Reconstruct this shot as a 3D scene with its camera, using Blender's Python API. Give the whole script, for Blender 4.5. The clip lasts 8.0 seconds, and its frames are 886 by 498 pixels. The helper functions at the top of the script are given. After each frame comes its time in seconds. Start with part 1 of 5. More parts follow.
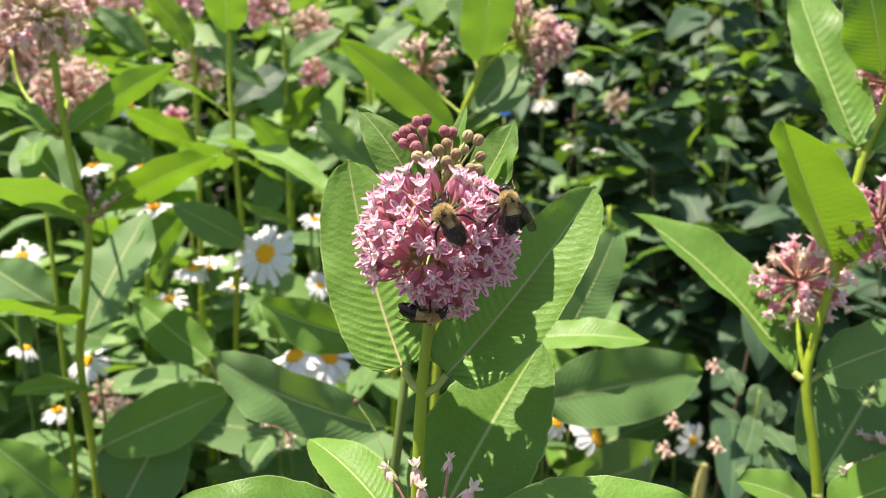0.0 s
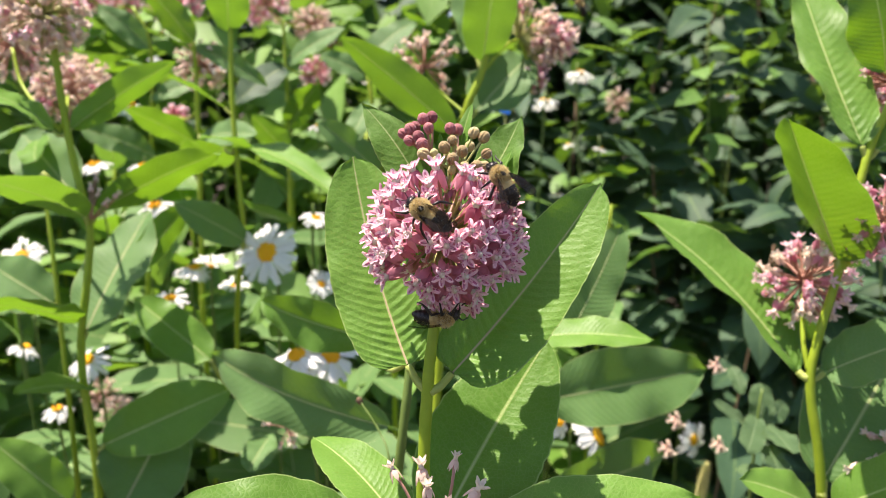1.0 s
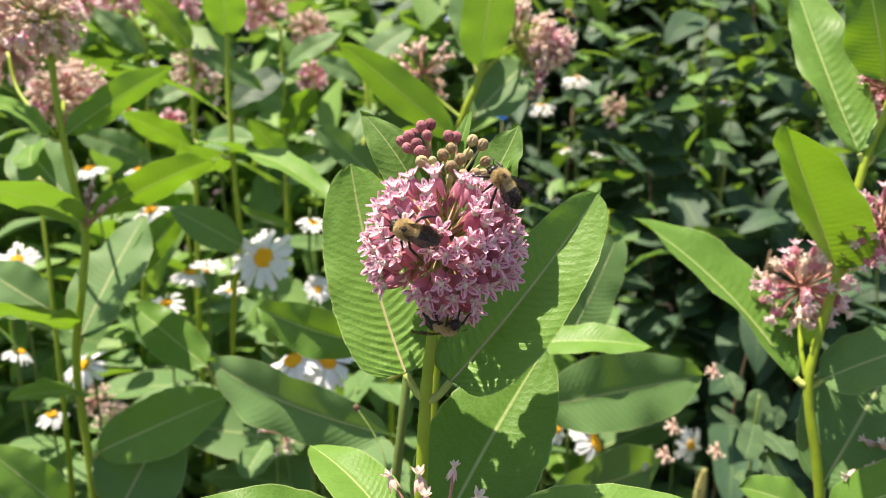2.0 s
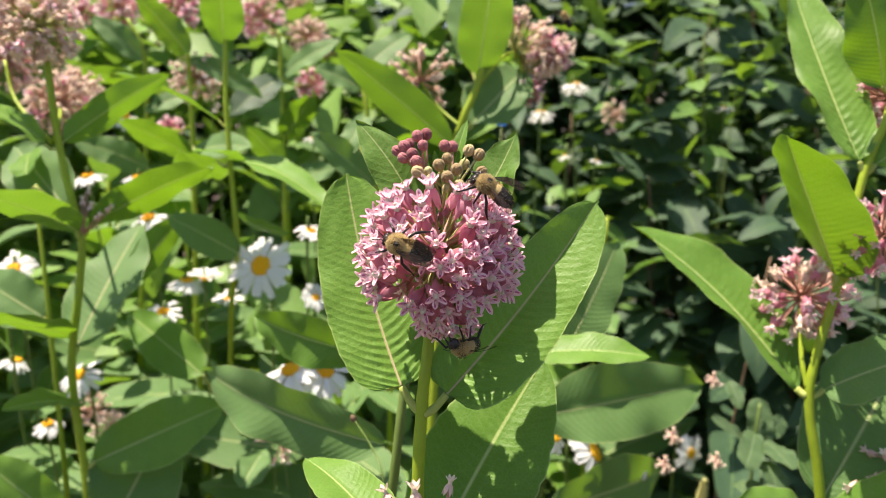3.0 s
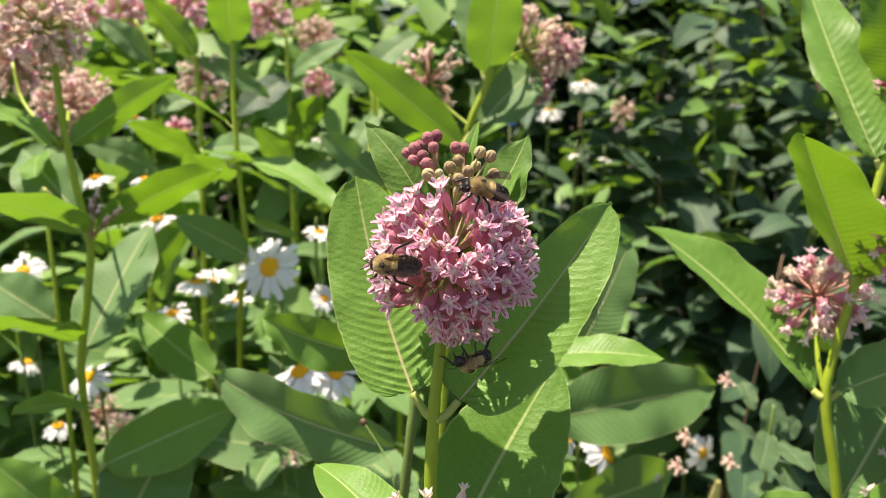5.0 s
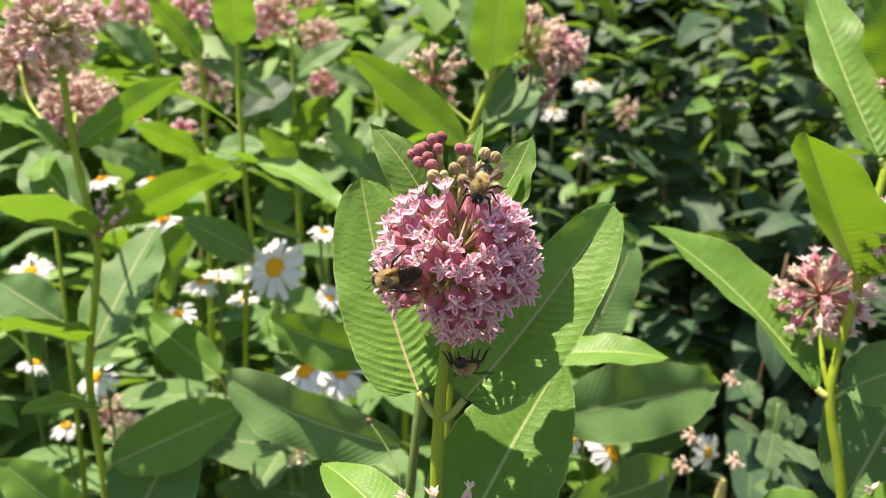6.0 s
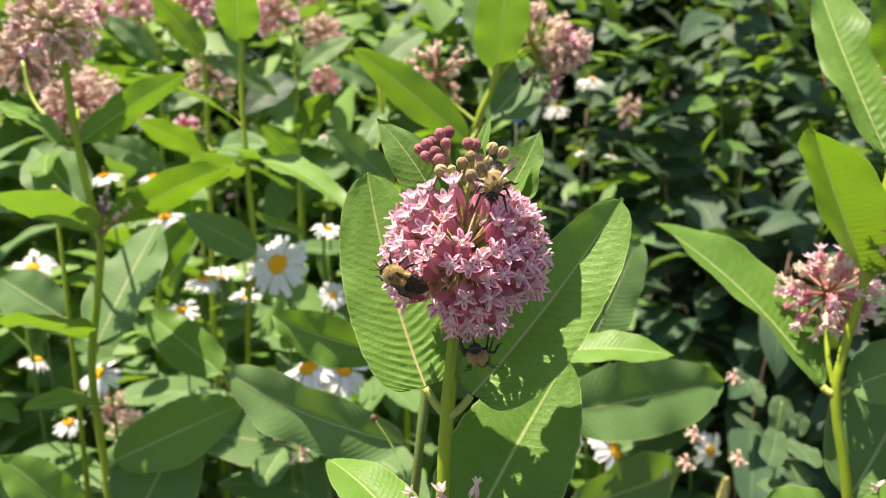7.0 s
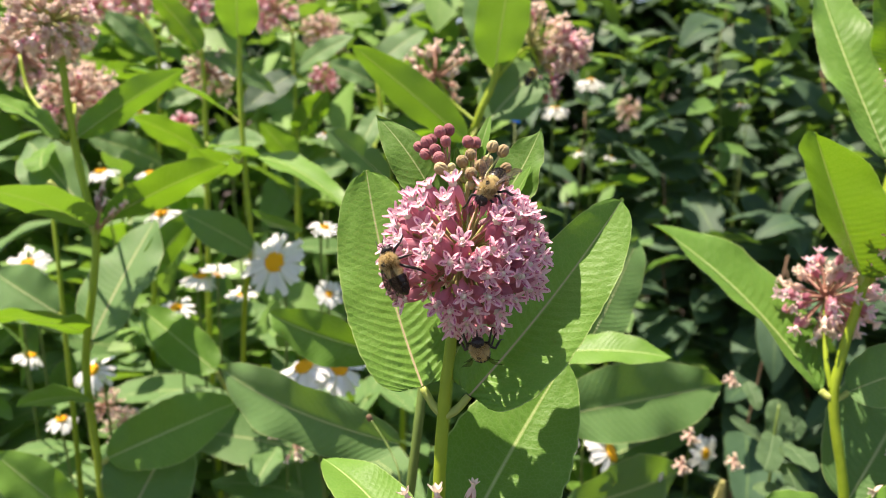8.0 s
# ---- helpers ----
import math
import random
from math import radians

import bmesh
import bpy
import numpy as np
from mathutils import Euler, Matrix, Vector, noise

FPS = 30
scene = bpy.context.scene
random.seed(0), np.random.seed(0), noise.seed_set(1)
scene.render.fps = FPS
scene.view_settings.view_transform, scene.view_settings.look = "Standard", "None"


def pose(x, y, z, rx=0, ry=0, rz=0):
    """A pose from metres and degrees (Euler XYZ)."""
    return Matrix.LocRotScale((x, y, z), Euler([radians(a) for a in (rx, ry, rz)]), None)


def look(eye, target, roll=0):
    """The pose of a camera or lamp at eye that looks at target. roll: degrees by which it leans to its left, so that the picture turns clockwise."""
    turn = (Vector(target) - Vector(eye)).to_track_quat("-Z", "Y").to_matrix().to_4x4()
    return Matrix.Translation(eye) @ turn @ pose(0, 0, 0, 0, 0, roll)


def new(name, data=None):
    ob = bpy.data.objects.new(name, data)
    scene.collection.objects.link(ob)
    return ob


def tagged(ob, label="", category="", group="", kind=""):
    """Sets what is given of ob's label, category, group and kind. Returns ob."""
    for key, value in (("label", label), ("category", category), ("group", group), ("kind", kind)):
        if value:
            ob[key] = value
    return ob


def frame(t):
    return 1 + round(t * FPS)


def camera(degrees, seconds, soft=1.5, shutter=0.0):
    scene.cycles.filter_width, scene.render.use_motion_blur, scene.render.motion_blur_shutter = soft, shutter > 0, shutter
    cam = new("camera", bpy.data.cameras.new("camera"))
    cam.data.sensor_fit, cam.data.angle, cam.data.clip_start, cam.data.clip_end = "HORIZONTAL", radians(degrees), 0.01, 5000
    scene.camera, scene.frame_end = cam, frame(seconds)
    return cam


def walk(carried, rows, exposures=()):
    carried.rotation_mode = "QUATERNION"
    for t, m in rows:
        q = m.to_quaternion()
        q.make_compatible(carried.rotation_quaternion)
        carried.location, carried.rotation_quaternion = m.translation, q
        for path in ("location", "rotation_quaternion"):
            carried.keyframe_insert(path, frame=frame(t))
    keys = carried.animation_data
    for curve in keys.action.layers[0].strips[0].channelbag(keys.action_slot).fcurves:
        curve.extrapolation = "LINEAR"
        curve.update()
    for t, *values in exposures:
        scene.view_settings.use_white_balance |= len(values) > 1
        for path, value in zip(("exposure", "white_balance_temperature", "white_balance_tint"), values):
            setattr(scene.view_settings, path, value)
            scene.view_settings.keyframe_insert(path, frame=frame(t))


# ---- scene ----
# ---------------------------------------------------------------- camera
cam = camera(64, 8.0, 0.85)
walk(cam, [
    (0.0, look((0.00188, -0.25697, 1.10120), (0.00188, 0.03647, 1.03883), -0.000)),
    (0.5, look((-0.00008, -0.25784, 1.10193), (0.00017, 0.03557, 1.03938), 0.041)),
    (1.0, look((-0.00074, -0.25580, 1.10024), (-0.00034, 0.03759, 1.03760), 0.074)),
    (1.5, look((-0.00215, -0.25485, 1.10059), (-0.00016, 0.03864, 1.03846), 0.204)),
    (3.0, look((-0.00005, -0.25078, 1.10296), (0.00195, 0.04342, 1.04425), 0.156)),
    (3.5, look((-0.00126, -0.24794, 1.10191), (0.00066, 0.04634, 1.04362), 0.071)),
    (4.0, look((-0.00073, -0.24663, 1.10298), (-0.00003, 0.04758, 1.04434), -0.028)),
    (4.5, look((-0.00118, -0.24537, 1.10355), (-0.00131, 0.04874, 1.04438), -0.106)),
    (6.0, look((-0.00162, -0.24830, 1.10501), (-0.00477, 0.04569, 1.04531), -0.509)),
    (6.5, look((-0.00405, -0.24779, 1.10354), (-0.00704, 0.04612, 1.04350), -0.486)),
    (7.0, look((-0.00438, -0.24741, 1.10349), (-0.00761, 0.04646, 1.04324), -0.389)),
    (7.5, look((-0.00708, -0.24625, 1.10342), (-0.00929, 0.04760, 1.04301), -0.098)),
    (8.0, look((-0.00514, -0.24505, 1.10239), (-0.00702, 0.04886, 1.04228), 0.269)),
], exposures=[(0.0, 1.41, 6820, 20), (1.5, 1.39, 6860, 20), (3.0, 1.30, 7080, 20), (4.5, 1.30, 7080, 20), (6.0, 1.36, 7080, 20), (8.0, 1.35, 7080, 20)])

# ---------------------------------------------------------------- daylight
SUN_ELEVATION, SUN_AZIMUTH = radians(72), radians(294)  # azimuth clockwise from +y
sky_world = bpy.data.worlds.new("daylight")
scene.world = sky_world
sky_world.use_nodes = True
sky = sky_world.node_tree.nodes.new("ShaderNodeTexSky")
sky.sky_type, sky.sun_disc = "NISHITA", False
sky.sun_elevation, sky.sun_rotation = SUN_ELEVATION, SUN_AZIMUTH
background = sky_world.node_tree.nodes["Background"]
background.inputs["Strength"].default_value = 0.09
sky_world.node_tree.links.new(sky.outputs[0], background.inputs["Color"])
sun_data = bpy.data.lights.new("sun", "SUN")
sun_data.energy, sun_data.angle, sun_data.color = 5.0, radians(0.53), (1.0, 0.94, 0.82)
sun = new("sun", sun_data)
to_sun = Vector((math.sin(SUN_AZIMUTH) * math.cos(SUN_ELEVATION), math.cos(SUN_AZIMUTH) * math.cos(SUN_ELEVATION), math.sin(SUN_ELEVATION)))
sun.matrix_world = look(to_sun * 20, (0, 0, 0))
cam.data.dof.use_dof, cam.data.dof.focus_distance, cam.data.dof.aperture_fstop = True, 0.248, 12.6


# ---------------------------------------------------------------- materials
class Nodes:
    """A few shorthands for building a node material."""

    def __init__(self, name):
        self.mat = bpy.data.materials.new(name)
        self.mat.use_nodes = True
        self.tree = self.mat.node_tree
        self.tree.nodes.clear()

    def add(self, kind, **inputs):
        node = self.tree.nodes.new(kind)
        for key, value in inputs.items():
            self.put(node, key.replace("_", " "), value)
        return node

    def put(self, node, key, value):
        socket = node.inputs[int(key)] if key.isdigit() else node.inputs[key]
        if isinstance(value, bpy.types.NodeSocket):
            self.tree.links.new(value, socket)
        else:
            socket.default_value = value

    def math(self, op, a, b=0.0, c=0.0):
        node = self.tree.nodes.new("ShaderNodeMath")
        node.operation = op
        for key, value in zip("012", (a, b, c)):
            self.put(node, key, value)
        return node.outputs[0]

    def ramp(self, fac, lo, hi, smooth=True):
        node = self.tree.nodes.new("ShaderNodeMapRange")
        node.interpolation_type = "SMOOTHSTEP" if smooth else "LINEAR"
        self.put(node, "Value", fac)
        node.inputs["From Min"].default_value, node.inputs["From Max"].default_value = lo, hi
        return node.outputs[0]

    def blend(self, fac, a, b, mode="MIX"):
        node = self.tree.nodes.new("ShaderNodeMix")
        node.data_type, node.blend_type = "RGBA", mode
        self.put(node, "0", fac)
        self.put(node, "6", a)
        self.put(node, "7", b)
        return node.outputs[2]

    def noise(self, scale, detail=3.0, coord=None):
        node = self.tree.nodes.new("ShaderNodeTexNoise")
        node.inputs["Scale"].default_value, node.inputs["Detail"].default_value = scale, detail
        if coord is None:
            coord = self.tree.nodes.new("ShaderNodeTexCoord").outputs["Object"]
        self.put(node, "Vector", coord)
        return node.outputs["Fac"]

    def finish(self, shader):
        out = self.tree.nodes.new("ShaderNodeOutputMaterial")
        self.tree.links.new(shader, out.inputs["Surface"])
        return self.mat


def rgb(r, g, b):
    return (r, g, b, 1.0)


def leaf_material(name, dark, light, vein, glow, through_share=0.38, rough=0.42, veins=25.0, slant=3.2, relief=0.3, vary=0.25, spots=0.0, gloss=0.26, bloom=0.02):
    """A leaf blade: midrib along the map's u, side veins slanting to the tip, mottling, light shining through."""
    n = Nodes(name)
    uv = n.tree.nodes.new("ShaderNodeUVMap")
    split = n.add("ShaderNodeSeparateXYZ", Vector=uv.outputs[0])
    u, v = split.outputs[0], n.math("ABSOLUTE", n.math("MULTIPLY_ADD", split.outputs[1], 2.0, -1.0))
    info = n.tree.nodes.new("ShaderNodeObjectInfo").outputs["Random"]
    wob = n.math("MULTIPLY", n.math("SUBTRACT", n.noise(60), 0.5), 0.5)
    turn = n.math("ADD", n.math("SUBTRACT", n.math("MULTIPLY", u, veins), n.math("MULTIPLY", n.math("POWER", v, 1.5), slant)), wob)
    gap = n.math("ABSOLUTE", n.math("SUBTRACT", n.math("FRACT", turn), 0.5))
    side = n.math("MULTIPLY", n.ramp(gap, 0.465, 0.5), n.math("SUBTRACT", 0.75, n.math("MULTIPLY", v, 0.55)))
    middle = n.ramp(v, 0.045, 0.015)
    rim = n.math("MULTIPLY", n.ramp(v, 0.965, 0.99), 0.6)
    net = n.tree.nodes.new("ShaderNodeTexVoronoi")
    net.feature = "DISTANCE_TO_EDGE"
    net.inputs["Scale"].default_value = 520
    n.put(net, "Vector", n.tree.nodes.new("ShaderNodeTexCoord").outputs["Object"])
    mesh_veins = n.math("MULTIPLY", n.ramp(net.outputs["Distance"], 0.10, 0.0), 0.3)
    side = n.math("MAXIMUM", side, mesh_veins)
    vein_mask = n.math("MAXIMUM", n.math("MAXIMUM", n.math("MULTIPLY", side, 0.38), n.math("MULTIPLY", middle, 0.8)), rim)
    mottle = n.noise(140, 5)
    broad = n.noise(22, 2)
    tone = n.math("ADD", n.math("MULTIPLY", n.math("ADD", n.math("MULTIPLY", mottle, 0.75), n.math("MULTIPLY", broad, 0.75)), 0.75), n.math("MULTIPLY", n.math("SUBTRACT", info, 0.5), vary * 2))
    blade = n.blend(tone, dark, light)
    blade = n.blend(vein_mask, blade, vein)
    if spots:
        flecks = n.math("MULTIPLY", n.ramp(n.noise(420, 2), 0.69, 0.74), spots)
        blade = n.blend(flecks, blade, rgb(0.16, 0.10, 0.03))
    bump = n.tree.nodes.new("ShaderNodeBump")
    bump.inputs["Strength"].default_value, bump.inputs["Distance"].default_value = relief, 0.0012
    height = n.math("ADD", n.math("MULTIPLY", n.math("MULTIPLY", n.math("SINE", n.math("MULTIPLY", gap, 3.14)), -0.27), n.math("SUBTRACT", 1.02, u)), n.math("ADD", n.math("MULTIPLY", n.noise(400, 3), 0.18), n.math("MULTIPLY", n.ramp(net.outputs["Distance"], 0.0, 0.25), 0.07)))
    n.put(bump, "Height", height)
    top = n.add("ShaderNodeBsdfPrincipled", Base_Color=blade, Roughness=n.math("ADD", rough - 0.08, n.math("MULTIPLY", mottle, 0.18)), Normal=bump.outputs[0])
    top.inputs["Specular IOR Level"].default_value = gloss
    top.inputs["Sheen Weight"].default_value, top.inputs["Sheen Roughness"].default_value = bloom, 0.5
    lit = n.add("ShaderNodeBsdfTranslucent", Color=n.blend(n.math("MULTIPLY", vein_mask, 0.45), n.blend(tone, glow, n.blend(0.5, glow, light)), vein), Normal=bump.outputs[0])
    both = n.add("ShaderNodeMixShader")
    both.inputs[0].default_value = through_share
    n.put(both, "1", top.outputs[0])
    n.put(both, "2", lit.outputs[0])
    return n.finish(both.outputs[0])


def soft_material(name, dark, light, scale=200.0, rough=0.55, through_share=0.0, relief=0.15, vary=0.2, specular=0.35, fuzz=0.0):
    """Stems, petals, buds, soil: two tones of noise, a little relief, and light through thin parts."""
    n = Nodes(name)
    info = n.tree.nodes.new("ShaderNodeObjectInfo").outputs["Random"]
    tone = n.math("ADD", n.math("ADD", n.math("MULTIPLY", n.noise(scale, 4), 0.6), n.math("MULTIPLY", n.noise(scale * 0.17, 2), 0.45)), n.math("MULTIPLY", n.math("SUBTRACT", info, 0.5), vary * 2))
    colour = n.blend(tone, dark, light)
    bump = n.tree.nodes.new("ShaderNodeBump")
    bump.inputs["Strength"].default_value, bump.inputs["Distance"].default_value = relief, 0.3 / scale
    n.put(bump, "Height", n.noise(scale * 1.7, 4))
    top = n.add("ShaderNodeBsdfPrincipled", Base_Color=colour, Roughness=rough, Normal=bump.outputs[0])
    top.inputs["Specular IOR Level"].default_value = specular
    if fuzz:
        top.inputs["Sheen Weight"].default_value, top.inputs["Sheen Roughness"].default_value = fuzz, 0.4
    if not through_share:
        return n.finish(top.outputs[0])
    lit = n.add("ShaderNodeBsdfTranslucent", Color=colour)
    both = n.add("ShaderNodeMixShader")
    both.inputs[0].default_value = through_share
    n.put(both, "1", top.outputs[0])
    n.put(both, "2", lit.outputs[0])
    return n.finish(both.outputs[0])


def wing_material():
    n = Nodes("smoky wing membrane")
    uv = n.tree.nodes.new("ShaderNodeTexCoord")
    cells = n.tree.nodes.new("ShaderNodeTexVoronoi")
    cells.feature = "DISTANCE_TO_EDGE"
    cells.inputs["Scale"].default_value = 420
    n.put(cells, "Vector", uv.outputs["Object"])
    vein = n.ramp(cells.outputs["Distance"], 0.07, 0.02)
    film = n.add("ShaderNodeBsdfPrincipled", Base_Color=n.blend(vein, rgb(0.055, 0.036, 0.024), rgb(0.014, 0.01, 0.008)), Roughness=0.2)
    film.inputs["Specular IOR Level"].default_value = 0.25
    clear = n.tree.nodes.new("ShaderNodeBsdfTransparent")
    clear.inputs["Color"].default_value = rgb(0.82, 0.76, 0.68)
    both = n.add("ShaderNodeMixShader")
    n.put(both, "0", n.math("MULTIPLY_ADD", vein, 0.3, 0.55))
    n.put(both, "1", clear.outputs[0])
    n.put(both, "2", film.outputs[0])
    return n.finish(both.outputs[0])


MILKWEED = leaf_material("milkweed leaf", rgb(0.050, 0.135, 0.016), rgb(0.140, 0.285, 0.045), rgb(0.36, 0.46, 0.16), rgb(0.22, 0.45, 0.005), 0.31, spots=0.25, relief=0.42, gloss=0.19)
MILKWEED_BLUE = leaf_material("older milkweed leaf", rgb(0.038, 0.105, 0.024), rgb(0.105, 0.220, 0.062), rgb(0.34, 0.40, 0.16), rgb(0.26, 0.50, 0.010), 0.27, rough=0.62, spots=0.3, gloss=0.30, bloom=0.08, relief=0.5)
MILKWEED_YOUNG = leaf_material("young milkweed leaf", rgb(0.044, 0.115, 0.014), rgb(0.105, 0.215, 0.036), rgb(0.30, 0.36, 0.14), rgb(0.26, 0.46, 0.02), 0.22, rough=0.62, veins=12, slant=2.2, relief=0.5, spots=0.4, gloss=0.15)
SHRUB_LEAF = leaf_material("shrub leaf", rgb(0.014, 0.042, 0.019), rgb(0.048, 0.104, 0.053), rgb(0.12, 0.20, 0.06), rgb(0.20, 0.42, 0.012), 0.17, rough=0.62, veins=9, slant=3.0, relief=0.35, gloss=0.30)
GREY_LEAF = leaf_material("grey-green leaf", rgb(0.032, 0.075, 0.026), rgb(0.095, 0.165, 0.068), rgb(0.20, 0.28, 0.14), rgb(0.25, 0.42, 0.06), 0.22, rough=0.6, veins=7, slant=2.0, relief=0.6)
WEED_LEAF = leaf_material("undergrowth leaf", rgb(0.055, 0.140, 0.024), rgb(0.160, 0.300, 0.062), rgb(0.20, 0.30, 0.09), rgb(0.26, 0.48, 0.02), 0.26, rough=0.56, veins=8, slant=3.0, gloss=0.3)
MIDRIB = soft_material("pale midrib", rgb(0.30, 0.38, 0.12), rgb(0.48, 0.52, 0.24), 260, 0.5, 0.15)
MIDRIB_PINK = soft_material("pinkish midrib", rgb(0.34, 0.30, 0.13), rgb(0.50, 0.40, 0.24), 260, 0.5, 0.15)
STEM = soft_material("milkweed stem", rgb(0.20, 0.31, 0.012), rgb(0.37, 0.48, 0.03), 160, 0.5, 0.22, fuzz=0.05)
PETIOLE = soft_material("pale yellow-green petiole", rgb(0.30, 0.39, 0.06), rgb(0.50, 0.56, 0.16), 200, 0.5, 0.3, fuzz=0.05)
# darker copy of the stem green, with shade put into its colour
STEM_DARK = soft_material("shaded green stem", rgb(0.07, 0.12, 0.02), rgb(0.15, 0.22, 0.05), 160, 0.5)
TWIG = soft_material("brown dry stalk", rgb(0.09, 0.055, 0.03), rgb(0.22, 0.14, 0.08), 220, 0.8)
PETAL = soft_material("rose milkweed petal", rgb(0.45, 0.115, 0.18), rgb(0.79, 0.39, 0.46), 300, 0.5, 0.58, vary=0.3)
HOOD = soft_material("pale pink hood", rgb(0.78, 0.42, 0.52), rgb(0.97, 0.80, 0.84), 260, 0.42, 0.58, vary=0.25)
HOOD_LINE = soft_material("crimson hood line", rgb(0.46, 0.10, 0.22), rgb(0.64, 0.24, 0.37), 300, 0.5, 0.3)
CROWN = soft_material("cream flower centre", rgb(0.55, 0.50, 0.34), rgb(0.78, 0.76, 0.62), 500, 0.45, 0.1)
PEDICEL = soft_material("pinkish pedicel", rgb(0.34, 0.19, 0.11), rgb(0.50, 0.25, 0.20), 200, 0.55, 0.15)
PEDICEL_GREEN = soft_material("green pedicel", rgb(0.28, 0.33, 0.08), rgb(0.46, 0.42, 0.18), 200, 0.55, 0.15)
BUD_PINK = soft_material("dusky pink bud", rgb(0.15, 0.035, 0.045), rgb(0.50, 0.20, 0.20), 480, 0.75, 0.1, relief=0.9, vary=0.35, specular=0.2, fuzz=0.25)
BUD_TAN = soft_material("tan green bud", rgb(0.21, 0.14, 0.065), rgb(0.53, 0.43, 0.21), 480, 0.75, 0.1, relief=0.9, vary=0.35, specular=0.2, fuzz=0.25)
BUD_GREEN = soft_material("young greenish bud", rgb(0.24, 0.24, 0.06), rgb(0.58, 0.54, 0.26), 480, 0.75, 0.15, relief=0.7, vary=0.35, specular=0.2, fuzz=0.2)
FADED_PETAL = soft_material("faded petal", rgb(0.58, 0.38, 0.31), rgb(0.84, 0.65, 0.53), 300, 0.55, 0.3, vary=0.35)
FADED_HOOD = soft_material("faded hood", rgb(0.74, 0.57, 0.44), rgb(0.91, 0.80, 0.66), 260, 0.5, 0.3, vary=0.3)
WHITE_PETAL = soft_material("white daisy petal", rgb(0.74, 0.76, 0.74), rgb(0.88, 0.89, 0.87), 120, 0.5, 0.40, vary=0.1)
YELLOW_DISC = soft_material("yellow daisy disc", rgb(0.74, 0.36, 0.005), rgb(0.92, 0.56, 0.014), 700, 0.7, relief=0.8)
FUR = soft_material("tan bee fur", rgb(0.48, 0.36, 0.14), rgb(0.80, 0.64, 0.31), 700, 0.85, 0.4, vary=0.1, specular=0.1, fuzz=0.3)
FUR_PALE = soft_material("pale bee fur", rgb(0.46, 0.38, 0.20), rgb(0.74, 0.64, 0.40), 700, 0.85, 0.45, vary=0.1, specular=0.1, fuzz=0.3)
FUR_UNDER = soft_material("brown down under the fur", rgb(0.20, 0.14, 0.05), rgb(0.36, 0.26, 0.10), 700, 0.9, specular=0.1)
FUR_DARK = soft_material("black bee fur", rgb(0.008, 0.007, 0.007), rgb(0.03, 0.025, 0.022), 900, 0.6, fuzz=0.2)
CHITIN = soft_material("black glossy chitin", rgb(0.008, 0.006, 0.005), rgb(0.026, 0.019, 0.014), 500, 0.38, specular=0.35)
WING = wing_material()
SOIL = soft_material("dark garden soil", rgb(0.018, 0.013, 0.009), rgb(0.07, 0.05, 0.034), 26, 0.95, relief=1.0)
BLUE_PLASTIC = soft_material("blue plastic tag", rgb(0.01, 0.13, 0.55), rgb(0.02, 0.20, 0.70), 90, 0.35)


# ---------------------------------------------------------------- building helpers
PLACED = {}


def place(ob, parent, m):
    """Puts ob at the world pose m, under parent where there is one."""
    PLACED[ob.name] = m.copy()
    if parent is not None:
        ob.parent = parent
        ob.matrix_basis = PLACED[parent.name].inverted() @ m
    else:
        ob.matrix_basis = m
    return ob


def mesh_of(name, verts, faces, materials, indices=None, uvs=None, smooth=True):
    data = bpy.data.meshes.new(name)
    data.from_pydata([tuple(v) for v in verts], [], faces)
    for m in materials:
        data.materials.append(m)
    if indices is not None:
        data.polygons.foreach_set("material_index", np.array(indices, dtype=np.int32))
    if uvs is not None:
        layer = data.uv_layers.new(name="map")
        loops = np.zeros(len(data.loops), dtype=np.int32)
        data.loops.foreach_get("vertex_index", loops)
        layer.data.foreach_set("uv", np.array(uvs, dtype=np.float32)[loops].ravel())
    data.polygons.foreach_set("use_smooth", np.full(len(data.polygons), smooth))
    data.update()
    return data


